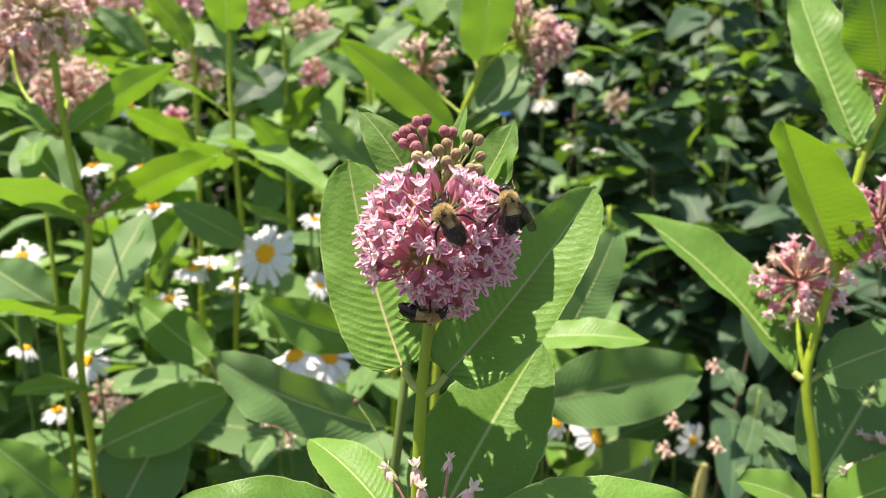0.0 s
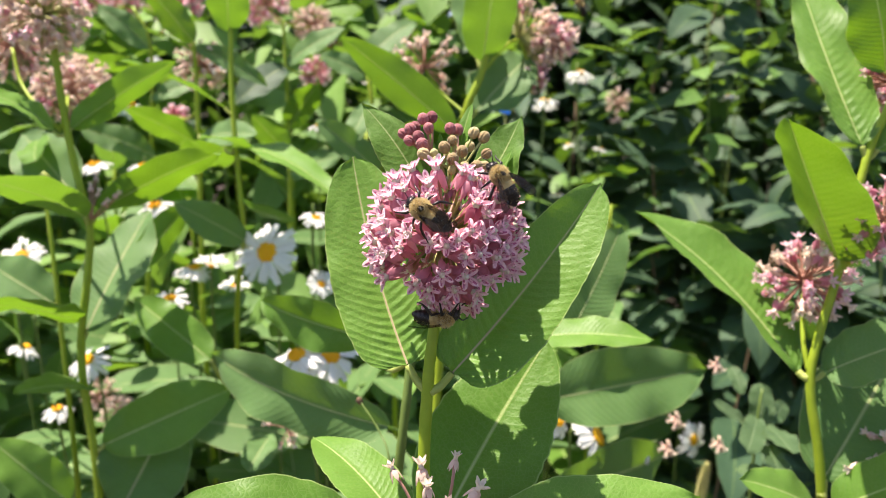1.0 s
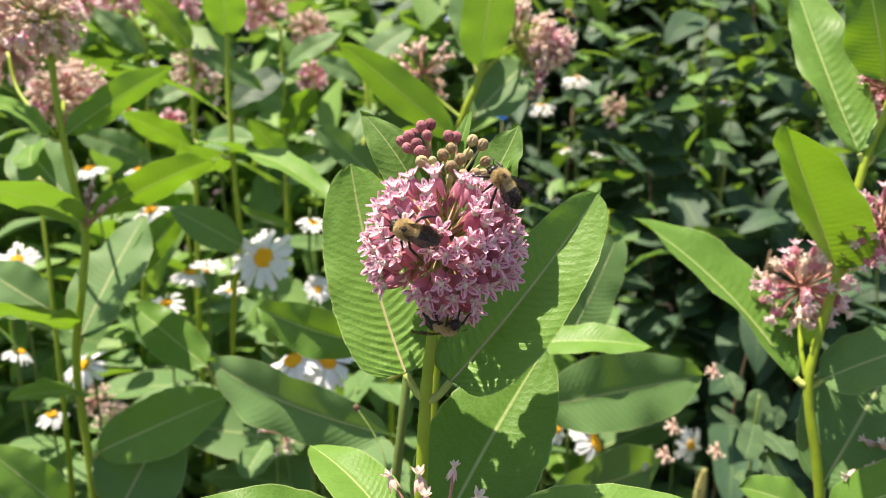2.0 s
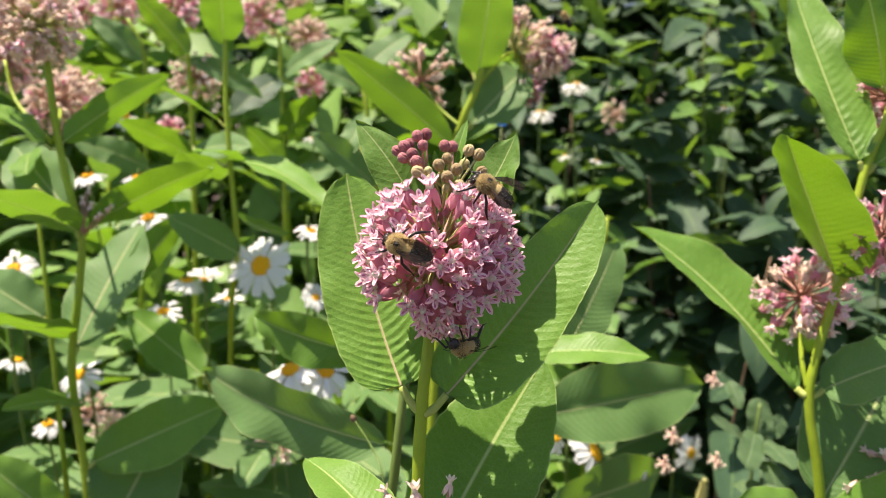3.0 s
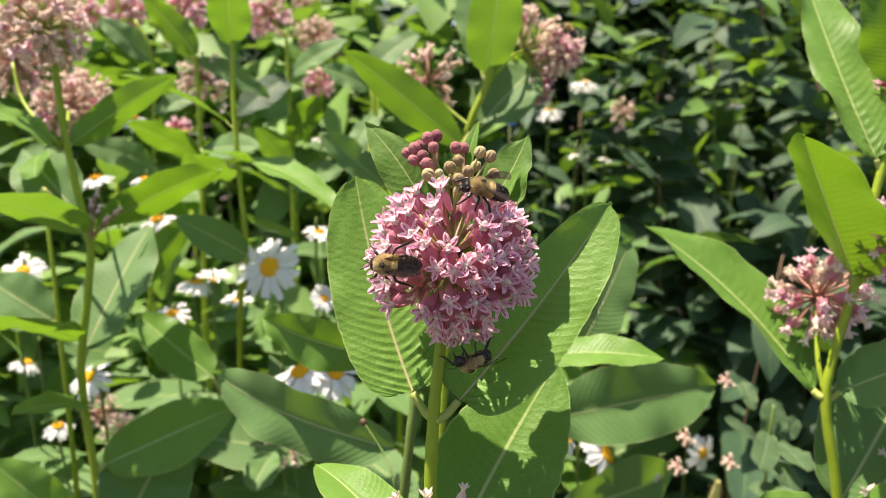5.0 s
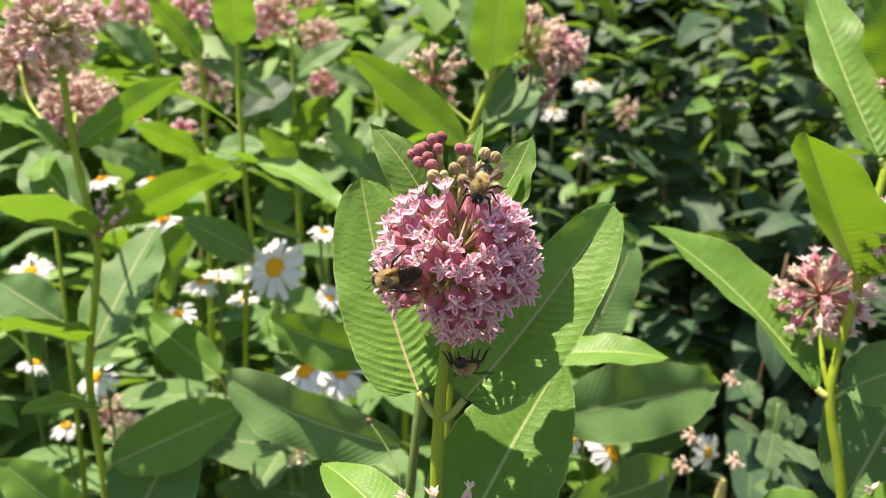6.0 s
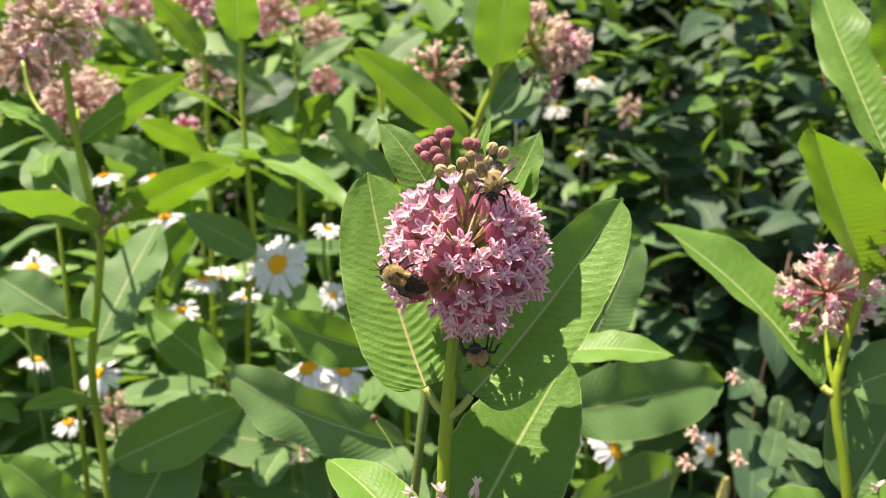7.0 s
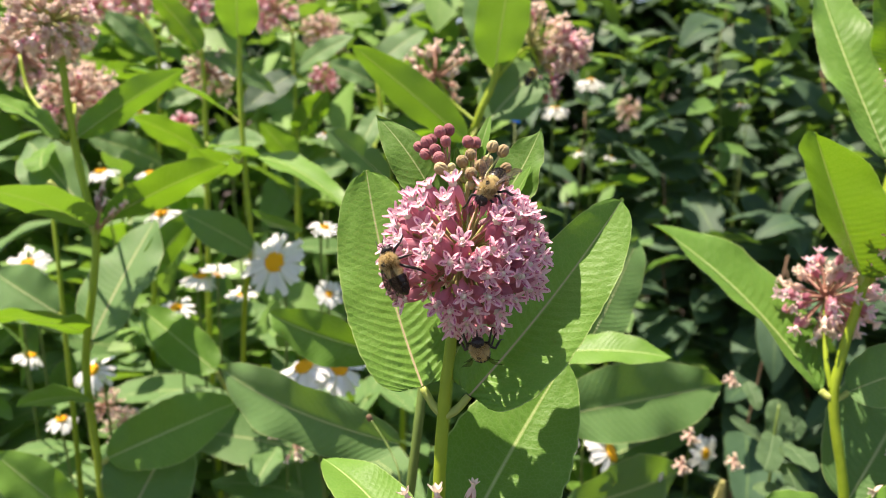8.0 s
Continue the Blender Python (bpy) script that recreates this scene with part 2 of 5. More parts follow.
class Shape:
    """Collects faces of one mesh, with material indices and map coordinates."""

    def __init__(self):
        self.v, self.f, self.i, self.uv = [], [], [], []

    def add(self, verts, faces, index=0, uvs=None):
        k = len(self.v)
        self.v += [tuple(p) for p in verts]
        self.f += [tuple(a + k for a in f) for f in faces]
        self.i += [index] * len(faces)
        self.uv += list(uvs) if uvs is not None else [(0.5, 0.5)] * len(verts)

    def mesh(self, name, materials, smooth=True):
        return mesh_of(name, self.v, self.f, materials, self.i, self.uv, smooth)

    def tube(self, points, radii, sides=8, index=0, cap=True):
        pts = [Vector(p) for p in points]
        if not hasattr(radii, "__len__"):
            radii = [radii] * len(pts)
        verts, faces = [], []
        side = None
        for k, p in enumerate(pts):
            ahead = (pts[min(k + 1, len(pts) - 1)] - pts[max(k - 1, 0)]).normalized()
            if side is None:
                side = ahead.orthogonal().normalized()
            side = (side - ahead * side.dot(ahead)).normalized()
            other = ahead.cross(side)
            for a in range(sides):
                w = 2 * math.pi * a / sides
                verts.append(p + (side * math.cos(w) + other * math.sin(w)) * radii[k])
        for k in range(len(pts) - 1):
            for a in range(sides):
                b = (a + 1) % sides
                faces.append((k * sides + a, k * sides + b, (k + 1) * sides + b, (k + 1) * sides + a))
        if cap:
            faces.append(tuple(reversed(range(sides))))
            faces.append(tuple((len(pts) - 1) * sides + a for a in range(sides)))
        self.add(verts, faces, index)

    def ball(self, centre, radii, rings=8, sides=10, index=0, m=None, ripple=0.0, lobes=5, seam=0.0):
        verts, faces = [], []
        c = Vector(centre)
        for k in range(rings + 1):
            th = math.pi * k / rings
            for a in range(sides):
                ph = 2 * math.pi * a / sides
                r = 1 + ripple * math.cos(lobes * ph) * math.sin(th) - seam * (1 - abs(math.sin(lobes * ph / 2))) ** 4 * math.sin(th)
                p = Vector((radii[0] * r * math.sin(th) * math.cos(ph), radii[1] * r * math.sin(th) * math.sin(ph), radii[2] * math.cos(th)))
                verts.append(c + (m @ p if m is not None else p))
        for k in range(rings):
            for a in range(sides):
                b = (a + 1) % sides
                faces.append((k * sides + a, (k + 1) * sides + a, (k + 1) * sides + b, k * sides + b))
        self.add(verts, faces, index)


def part(name, data, parent, m=None, label=""):
    return tagged(place(new(name, data), parent, PLACED[parent.name] if m is None else m), label)


def thing(name, at, label, category, group="", kind=""):
    ob = new(name)
    ob.empty_display_size = 0.02
    place(ob, None, Matrix.Translation(at))
    return tagged(ob, label, category, group, kind)


def curve_points(points, steps=6):
    """A smooth line through the points."""
    p = [Vector(q) for q in points]
    p = [2 * p[0] - p[1]] + p + [2 * p[-1] - p[-2]]
    out = []
    for k in range(1, len(p) - 2):
        for s in range(steps):
            t = s / steps
            a, b, c, d = p[k - 1], p[k], p[k + 1], p[k + 2]
            out.append(0.5 * (2 * b + (c - a) * t + (2 * a - 5 * b + 4 * c - d) * t * t + (3 * b - a - 3 * c + d) * t ** 3))
    return out + [p[-2]]


def frame_of(origin, ahead, normal):
    """A pose with +y along ahead and +z as near to normal as may be."""
    y = Vector(ahead).normalized()
    z = Vector(normal)
    z = (z - y * z.dot(y)).normalized()
    x = y.cross(z)
    return Matrix(((x.x, y.x, z.x, origin[0]), (x.y, y.y, z.y, origin[1]), (x.z, y.z, z.z, origin[2]), (0, 0, 0, 1)))


def leaf_shape(length, width, arch=0.06, fold=14, wave=0.04, sweep=0.0, seed=0, nu=28, nv=10, quilt=0.0, a=0.5, b=0.66, curl=0.0, twist=0.0, nveins=25.0, slant=3.2, rib=True, rib_r=0.0054, ease=0.35, left=1.0):
    """A leaf blade from the origin along +y, its upper face to +z: folded at the midrib, arched, with a wavy margin; index 1 is the midrib."""
    rng = random.Random(seed)
    ph = [rng.uniform(0, 6.28) for _ in range(6)]
    top = (a / (a + b)) ** a * (b / (a + b)) ** b
    sh = Shape()
    verts, uvs, faces, line = [], [], [], []
    for i in range(nu + 1):
        s = i / nu
        s = min(max(s, 0.004), 0.998)
        g = min(s / 0.982, 0.9995)
        w = max(width / 2 * (g ** a * (1 - g) ** b) / top, width * 0.045 * (1 - s) / 0.05 if s > 0.9 else 0.0)
        mid = Vector((sweep * length * 4 * s * (1 - s), length * s, arch * length * 4 * s * (1 - s) - curl * length * s ** 3))
        line.append(mid)
        for j in range(nv + 1):
            v = -1 + 2 * j / nv
            q = abs(v)
            edge = 1 + wave * 0.8 * math.sin(9 * s + ph[0] + (2 if v > 0 else 0)) * q + 0.035 * noise.noise(Vector((s * 22, seed * 1.7, 3 if v > 0 else 8))) * q
            x = v * w * edge * (left if v < 0 else 1.0)
            z = (q - ease * q * q) * w * math.tan(radians(fold)) * (left if v < 0 else 1.0)
            z += wave * width * q * q * (math.sin(11 * s + ph[1] + (1.7 if v > 0 else 0)) + 0.6 * math.sin(23 * s + ph[2] * (1 if v > 0 else 1.6)))
            if quilt:
                turn = s * nveins - q ** 1.5 * slant + 0.28 * noise.noise(Vector((s * 9, v * 2, seed)))
                rough = 0.85 + 0.5 * noise.noise(Vector((s * 17, v * 4, seed + 5)))
                z += quilt * rough * 1.35 * max(0.0, 1.08 - s) ** 3.0 * abs(math.sin(math.pi * turn)) ** 0.8 * min(1, q * 4) * (1 - q * q)
                z += quilt * 0.16 * noise.noise(Vector((s * 60, v * 14, seed + 9))) + 0.0007 * q * noise.noise(Vector((s * 7, v * 3, seed + 2)))
            tw = radians(twist) * (s - 0.5)
            verts.append(mid + Vector((x * math.cos(tw) - z * math.sin(tw), 0, x * math.sin(tw) + z * math.cos(tw))))
            uvs.append((s, v * 0.5 + 0.5))
    for i in range(nu):
        for j in range(nv):
            k = i * (nv + 1) + j
            faces.append((k, k + 1, k + nv + 2, k + nv + 1))
    sh.add(verts, faces, 0, uvs)
    if rib:
        radius = [width * rib_r * (0.22 + 1.3 * (1 - i / nu) ** 1.6) for i in range(nu + 1)]
        sh.tube([p + Vector((0, 0, -0.3 * r)) for p, r in zip(line, radius)], radius, 6, 1)
    return sh


def leaf(plant, base, tip, width, normal, petiole=None, mat=MILKWEED, rib=MIDRIB, label="", quilt=0.0, nu=28, nv=10, **kw):
    """One leaf with its own shape between two points of the world, and the petiole from the stem to its base."""
    base, tip = Vector(base), Vector(tip)
    length = (tip - base).length
    data = leaf_shape(length, width, quilt=quilt, nu=nu, nv=nv, **kw).mesh("leaf", [mat, rib])
    ob = part("leaf", data, plant, frame_of(base, tip - base, normal), label)
    if petiole is not None:
        sh = Shape()
        r = max(width * 0.040, 0.0009)
        a = Vector(petiole)
        bend = (a + base) / 2 - Vector((0, 0, (a - base).length * 0.12))
        sh.tube([p - a for p in curve_points([a, bend, base], 4)], [r * 1.25, r * 1.2, r * 1.15, r * 1.1, r * 1.05, r, r, r, r * 0.95], 8)
        part("petiole", sh.mesh("petiole", [PETIOLE]), plant, Matrix.Translation(a))
    return ob


def stem(plant, points, r0, r1, mat=STEM, name="stem", sides=12, label=""):
    points = [Vector(p) for p in points]
    if (points[1] - points[0]).length > 0.3:
        down = (points[1] - points[2]).normalized()
        near = points[1] + down * 0.05
        points[1:1] = [points[0].lerp(near, 0.6), points[0].lerp(near, 0.85), near]
    pts = curve_points(points, 6)
    a = pts[0]
    sh = Shape()
    count = len(pts)
    sh.tube([p - a for p in pts], [r0 + (r1 - r0) * k / (count - 1) + 0.00012 * math.sin(k * 2.1) for k in range(count)], sides)
    return part(name, sh.mesh(name, [mat]), plant, Matrix.Translation(a), label)


# ---------------------------------------------------------------- flowers
def floret_shape(rings=5, open_angle=62.0, seed=0, fine=True):
    """A milkweed floret looking along +z, its foot at the origin: five petals bent back, five hoods round a cream column."""
    rng = random.Random(seed)
    sh = Shape()
    for k in range(5):
        az = 2 * math.pi * k / 5 + rng.uniform(-0.08, 0.08)
        turn = Matrix.Rotation(az, 3, "Z")
        # petal: leaves the centre outward, then hangs back along the pedicel
        nu, nv = (6, 4) if fine else (3, 2)
        back = rng.uniform(0.9, 1.1)
        verts, faces = [], []
        for i in range(nu + 1):
            s = i / nu
            ang = radians(10 + 120 * min(1, s * 1.7))
            r = 0.0010 + 0.0021 * math.sin(min(s * 1.8, 1.57)) - 0.0003 * s + 0.0011 * max(0, s - 0.6) ** 1.5
            z = 0.0004 - 0.0068 * back * max(0, s - 0.12) ** 1.1
            w = 0.0014 * math.sin(math.pi * min(1, 0.18 + s * 0.80)) ** 0.8 * (1 if s < 0.98 else 0.3)
            for j in range(nv + 1):
                v = -1 + 2 * j / nv
                verts.append(turn @ Vector((r - 0.0005 * v * v, v * w, z + 0.0004 * v * v)))
        for i in range(nu):
            for j in range(nv):
                q = i * (nv + 1) + j
                faces.append((q, q + 1, q + nv + 2, q + nv + 1))
        sh.add(verts, faces, 0)
        # hood: an open boat, standing outward and up
        az2 = az + math.pi / 5
        turn = Matrix.Rotation(az2, 3, "Z")
        lean = radians(open_angle + rng.uniform(-9, 9))
        nu, nv = (6, 6) if fine else (3, 3)
        verts, faces, ids = [], [], []
        long = 0.0041 * rng.uniform(0.92, 1.08)
        for i in range(nu + 1):
            s = i / nu
            w = 0.00100 * math.sin(math.pi * (0.14 + 0.74 * s)) ** 0.9 * (1.0 if s < 0.95 else 0.35)
            along = 0.0008 + long * s
            for j in range(nv + 1):
                v = -1 + 2 * j / nv
                lift = 0.0011 * (abs(v) ** 1.6) * (1 - 0.55 * s) + 0.0006 * s * s
                x = along * math.sin(lean) - lift * math.cos(lean)
                z = 0.0009 + along * math.cos(lean) + lift * math.sin(lean)
                verts.append(turn @ Vector((x, v * w, z)))
        for i in range(nu):
            for j in range(nv):
                q = i * (nv + 1) + j
                faces.append((q, q + 1, q + nv + 2, q + nv + 1))
                ids.append(2 if fine and abs(j - (nv - 1) / 2) < 1 and i < nu - 1 else 1)
        k0 = len(sh.f)
        sh.add(verts, faces, 1)
        sh.i[k0:] = ids
        if fine:
            # the horn that bends from the hood to the middle
            pts = [turn @ Vector((0.0022 * math.sin(lean), 0, 0.0010 + 0.0022 * math.cos(lean))), turn @ Vector((0.0022, 0, 0.0030)), turn @ Vector((0.0009, 0, 0.0034))]
            sh.tube(pts, [0.0003, 0.00025, 0.0001], 4, 1)
    sh.ball((0, 0, 0.0014), (0.00125, 0.00125, 0.0016), 5 if fine else 3, 10 if fine else 6, 3, ripple=0.12)
    sh.ball((0, 0, 0.0030), (0.0008, 0.0008, 0.0003), 3, 6, 3)
    return sh


FLORETS = [floret_shape(seed=k, open_angle=o).mesh("floret", [PETAL, HOOD, HOOD_LINE, CROWN]) for k, o in enumerate((48, 56, 62, 52))]
FADED = [floret_shape(seed=9 + k, open_angle=48, fine=False).mesh("faded floret", [FADED_PETAL, FADED_HOOD, FADED_PETAL, FADED_HOOD]) for k in range(3)]
ROSY = [floret_shape(seed=19 + k, open_angle=58, fine=False).mesh("far floret", [PETAL, HOOD, HOOD, CROWN]) for k in range(3)]


def pedicel_mesh(length, mat, r=0.00055, bow=0.06):
    sh = Shape()
    sh.tube([(0, bow * length * 4 * s * (1 - s), length * s) for s in (0, 0.25, 0.5, 0.75, 1)], [r * 1.2, r, r, r, r * 1.25], 6)
    return sh.mesh("pedicel", [mat])


def aim(origin, direction, spin=0.0):
    return Matrix.Translation(origin) @ Vector(direction).to_track_quat("Z", "Y").to_matrix().to_4x4() @ Matrix.Rotation(spin, 4, "Z")


def bud_mesh(mat):
    sh = Shape()
    sh.ball((0, 0, 0.0024), (0.0026, 0.0026, 0.0028), 10, 50, 0, ripple=0.02, seam=0.26)
    sh.ball((0, 0, 0.0001), (0.0012, 0.0012, 0.0006), 4, 10, 1)
    return sh.mesh("bud", [mat, PEDICEL_GREEN])


BUDS_PINK, BUDS_TAN = bud_mesh(BUD_PINK), bud_mesh(BUD_TAN)
BUDS_SMALL = bud_mesh(BUD_GREEN)
BUDS_SMALL.transform(Matrix.Scale(0.72, 4))


def far_umbel(plant, centre, radius, meshes, count=46, seed=1, gaps=0.15, stalk=None, up=-0.35, label="", size=1.0, pedicel=PEDICEL, keep=None):
    """An umbel of a plant further back: florets on pedicels that spread from one point."""
    rng = random.Random(seed)
    c = Vector(centre)
    head = part("umbel", pedicel_mesh(0.004, pedicel, 0.0016), plant, Matrix.Translation(c), label)
    length = radius - 0.005 * size
    stick = pedicel_mesh(length, pedicel, 0.0006 * size, rng.uniform(0.02, 0.08))
    for k in range(count):
        z = 1 - 2 * (k + 0.5) / count
        if z < up:
            continue
        if rng.random() < gaps:
            continue
        a = k * 2.39996 + rng.uniform(-0.3, 0.3)
        z += rng.uniform(-0.12, 0.12)
        z = max(-1, min(1, z))
        d = Vector((math.cos(a) * math.sqrt(1 - z * z), math.sin(a) * math.sqrt(1 - z * z), z))
        if keep is not None and not keep(d):
            continue
        reach = rng.uniform(0.82, 1.04)
        part("pedicel", stick, head, aim(c, d, rng.uniform(0, 6)) @ Matrix.Diagonal((1, 1, reach, 1)))
        m = aim(c + d * length * reach, d + Vector((rng.uniform(-0.3, 0.3), rng.uniform(-0.3, 0.3), rng.uniform(-0.3, 0.2))), rng.uniform(0, 6)) @ Matrix.Scale(size * rng.uniform(0.85, 1.1), 4)
        part("floret", rng.choice(meshes), head, m)
    if stalk is not None:
        stem(plant, stalk, 0.0016, 0.0014, STEM, "peduncle", 8)
    return head


# ---------------------------------------------------------------- ground
def ground():
    sh = Shape()
    steps = [-60, -20, -8, -4, -2, -1] + [k * 0.25 - 0.75 for k in range(20)] + [5, 7, 10, 20, 60]
    n = len(steps)
    verts = [(x, y, 0.03 * noise.noise(Vector((x * 1.3, y * 1.3, 0))) - 0.02) for y in steps for x in steps]
    faces = [(j * n + i, j * n + i + 1, (j + 1) * n + i + 1, (j + 1) * n + i) for j in range(n - 1) for i in range(n - 1)]
    sh.add(verts, faces)
    tagged(place(new("ground", sh.mesh("ground", [SOIL])), None, Matrix.Identity(4)), "dark bare garden soil under the plants", "soil", kind="structure")


ground()


# ---------------------------------------------------------------- the milkweed in front
def front_milkweed():
    foot = Vector((-0.0089, -0.0135, 0.9242))
    foot = Vector((foot.x - 0.01, foot.y + 0.03, 0.0))
    p = thing("milkweed_plant", foot, "common milkweed with a pink flower umbel and broad green leaves", "milkweed")
    stem(p, [foot, (-0.0118, -0.0242, 0.8015), (-0.0083, -0.0071, 0.9445), (-0.0063, 0.0016, 0.9902), (-0.0043, 0.0067, 1.0093), (-0.0008, 0.0175, 1.0362), (0.0044, 0.0296, 1.0640)], 0.0034, 0.0019)
    # the pair of large leaves below the umbel
    leaf(p, (-0.0141, 0.0063, 0.9977), (-0.0394, 0.0524, 1.0753), 0.0390, (0.12, -1, 0.35), (-0.0060, 0.0008, 0.9889), quilt=0.0010, nu=150, nv=24, arch=-0.03, fold=10, sweep=-0.025, wave=0.012, a=0.23, b=0.40, rib=MIDRIB_PINK, seed=3, rib_r=0.0105)
    leaf(p, (0.0032, 0.0047, 0.9951), (0.0677, 0.0481, 1.0645), 0.0392, (-0.18, -1, 0.22), (-0.0058, 0.0008, 0.9887), quilt=0.0014, nu=150, nv=24, arch=-0.03, fold=24, ease=0.12, left=0.86, sweep=0.02, wave=0.016, a=0.23, b=0.46, rib=MIDRIB_PINK, seed=5, rib_r=0.0105)
    # leaves at the top, behind the buds
    leaf(p, (-0.0078, 0.0291, 1.0618), (-0.0341, 0.0450, 1.0977), 0.0198, (0.6, -1, -0.35), (0.0032, 0.0251, 1.0573), arch=0.05, fold=10, wave=0.035, seed=7, nu=70, nv=16, a=0.5, b=0.85, sweep=0.03, quilt=0.0006, nveins=11, mat=MILKWEED_YOUNG)
    leaf(p, (0.0090, 0.0300, 1.0565), (0.0320, 0.0426, 1.0933), 0.0245, (-0.55, -0.8, 0.75), (0.0044, 0.0257, 1.0553), arch=-0.03, fold=14, wave=0.05, seed=8, nu=70, nv=16, a=0.5, b=0.85, sweep=0.03, quilt=0.0005, nveins=11, mat=MILKWEED_YOUNG)
    leaf(p, (0.0095, 0.0225, 1.0547), (0.0273, 0.0318, 1.0793), 0.0091, (-0.9, -0.5, 0.4), (0.0044, 0.0238, 1.0561), arch=-0.05, fold=26, wave=0.02, seed=9)
    leaf(p, (0.0044, 0.0295, 1.0732), (0.0117, 0.0409, 1.0981), 0.0062, (-0.5, -1, 0.2), None, arch=0.03, fold=24, wave=0.02, seed=10)
    leaf(p, (-0.0040, 0.0299, 1.0754), (-0.0066, 0.0334, 1.0870), 0.0032, (0.3, -1, 0.1), None, arch=0.03, fold=20, seed=11, nu=12)
    leaf(p, (-0.0013, 0.0299, 1.0754), (-0.0018, 0.0333, 1.0865), 0.0030, (0.5, -1, 0.1), None, arch=0.03, fold=20, seed=12, nu=12)
    # lower leaves
    leaf(p, (-0.0026, -0.0102, 0.9347), (0.0468, 0.0454, 0.9953), 0.0508, (-0.32, -1, 0.45), (-0.0084, -0.0072, 0.9297), quilt=0.0007, nu=130, nv=18, arch=-0.03, fold=9, sweep=-0.02, wave=0.015, seed=13, rib_r=0.0048)
    leaf(p, (-0.0127, -0.0027, 0.9266), (-0.0607, 0.0475, 0.9464), 0.0287, (0.7, -0.8, 0.8), (-0.0088, -0.0079, 0.9264), arch=0.08, fold=16, wave=0.02, seed=14, nu=50, nv=14)
    leaf(p, (-0.0172, -0.0318, 0.9341), (-0.0891, -0.0447, 0.9697), 0.0363, (-0.1, -0.45, 1), (-0.0090, -0.0108, 0.9223), arch=0.07, fold=14, wave=0.03, seed=15, nu=60, nv=14, quilt=0.0006)
    leaf(p, (0.0031, -0.0250, 0.9326), (0.0946, -0.0200, 0.9560), 0.0339, (0.1, -0.5, 1), (-0.0079, -0.0108, 0.9223), arch=0.07, fold=14, wave=0.03, seed=16, nu=60, nv=14, quilt=0.0006)
    return p


FRONT = front_milkweed()
UMBEL_CENTRE = Vector((-0.0004, -0.0001, 1.0506))


def front_umbel():
    c = UMBEL_CENTRE
    head = part("umbel", pedicel_mesh(0.004, PEDICEL_GREEN, 0.0022), FRONT, Matrix.Translation(c), "dense ball of pink star-shaped florets")
    stem(FRONT, [(-0.0026, 0.0106, 1.0207), (-0.0029, 0.0060, 1.0300), (-0.0011, 0.0006, 1.0434), c], 0.0017, 0.0020, STEM, "peduncle", 10)
    seen = (
        (757, 283), (812, 308), (711, 300), (678, 325), (740, 327), (698, 345), (741, 360), (640, 372), (662, 352), (698, 382),
        (650, 405), (657, 430), (705, 435), (683, 460), (743, 450), (778, 455), (845, 440), (872, 432), (893, 418), (912, 447),
        (924, 415), (905, 480), (868, 480), (838, 475), (808, 477), (765, 505), (808, 515), (835, 522), (718, 525), (742, 535),
        (788, 540), (770, 562), (827, 545), (858, 522), (890, 507), (640, 494), (656, 512), (738, 560), (852, 352), (836, 378),
        (858, 398), (660, 468), (874, 372), (768, 415), (818, 370), (776, 342), (822, 432), (796, 446), (725, 405))
    rng = random.Random(4)
    stick = [pedicel_mesh(0.0250, m, 0.00055, b) for m, b in ((PEDICEL, 0.05), (PEDICEL_GREEN, -0.03), (PEDICEL_GREEN, 0.04))]
    open_side = Vector((0.14, -0.90, 0.41))
    dirs = []
    for x, y in seen:
        a, b = (x - 772) / 152, (432 - y) / 152
        r = math.hypot(a, b)
        if r > 0.96:
            a, b, r = a * 0.96 / r, b * 0.96 / r, 0.96
        d = Vector((a, -math.sqrt(1 - r * r), b))
        if d.angle(open_side) > 0.27:
            dirs.append(d)
    hollows = (open_side, Vector((-0.40, -0.85, -0.35)), Vector((0.15, -0.75, 0.7)))
    for k in range(215):
        z = 1 - 2 * (k + 0.5) / 215
        a = k * 2.39996
        d = Vector((math.cos(a) * math.sqrt(1 - z * z), math.sin(a) * math.sqrt(1 - z * z), z))
        if (d.y > 0.45 and k % 2) or d.z > 0.8 or (d.z < -0.5 and d.y > 0.3) or (d.x < -0.3 and d.z < -0.5) or (d.x > 0.45 and d.z < -0.6) or d.angle(hollows[0]) < 0.34 or min(d.angle(h) for h in hollows) < 0.2 or min(d.angle(o) for o in dirs) < 0.175:
            continue
        dirs.append(d)
    pitch = Matrix.Rotation(radians(-12), 3, "X")
    for k, d in enumerate(dirs):
        d = pitch @ d
        jitter = Vector((rng.uniform(-0.2, 0.2), rng.uniform(-0.2, 0.2), rng.uniform(-0.15, 0.2)))
        reach = rng.uniform(0.0234, 0.0264)
        part("pedicel", stick[k % 3], head, aim(c, d, rng.uniform(0, 6)))
        part("floret", FLORETS[k % 4], head, aim(c + d * reach, d + jitter * 0.9 + Vector((0, 0, 0.20 + 0.55 * max(0.0, d.z + 0.1))), rng.uniform(0, 6)) @ Matrix.Scale(rng.uniform(1.04, 1.24), 4))
    return head


UMBEL = front_umbel()


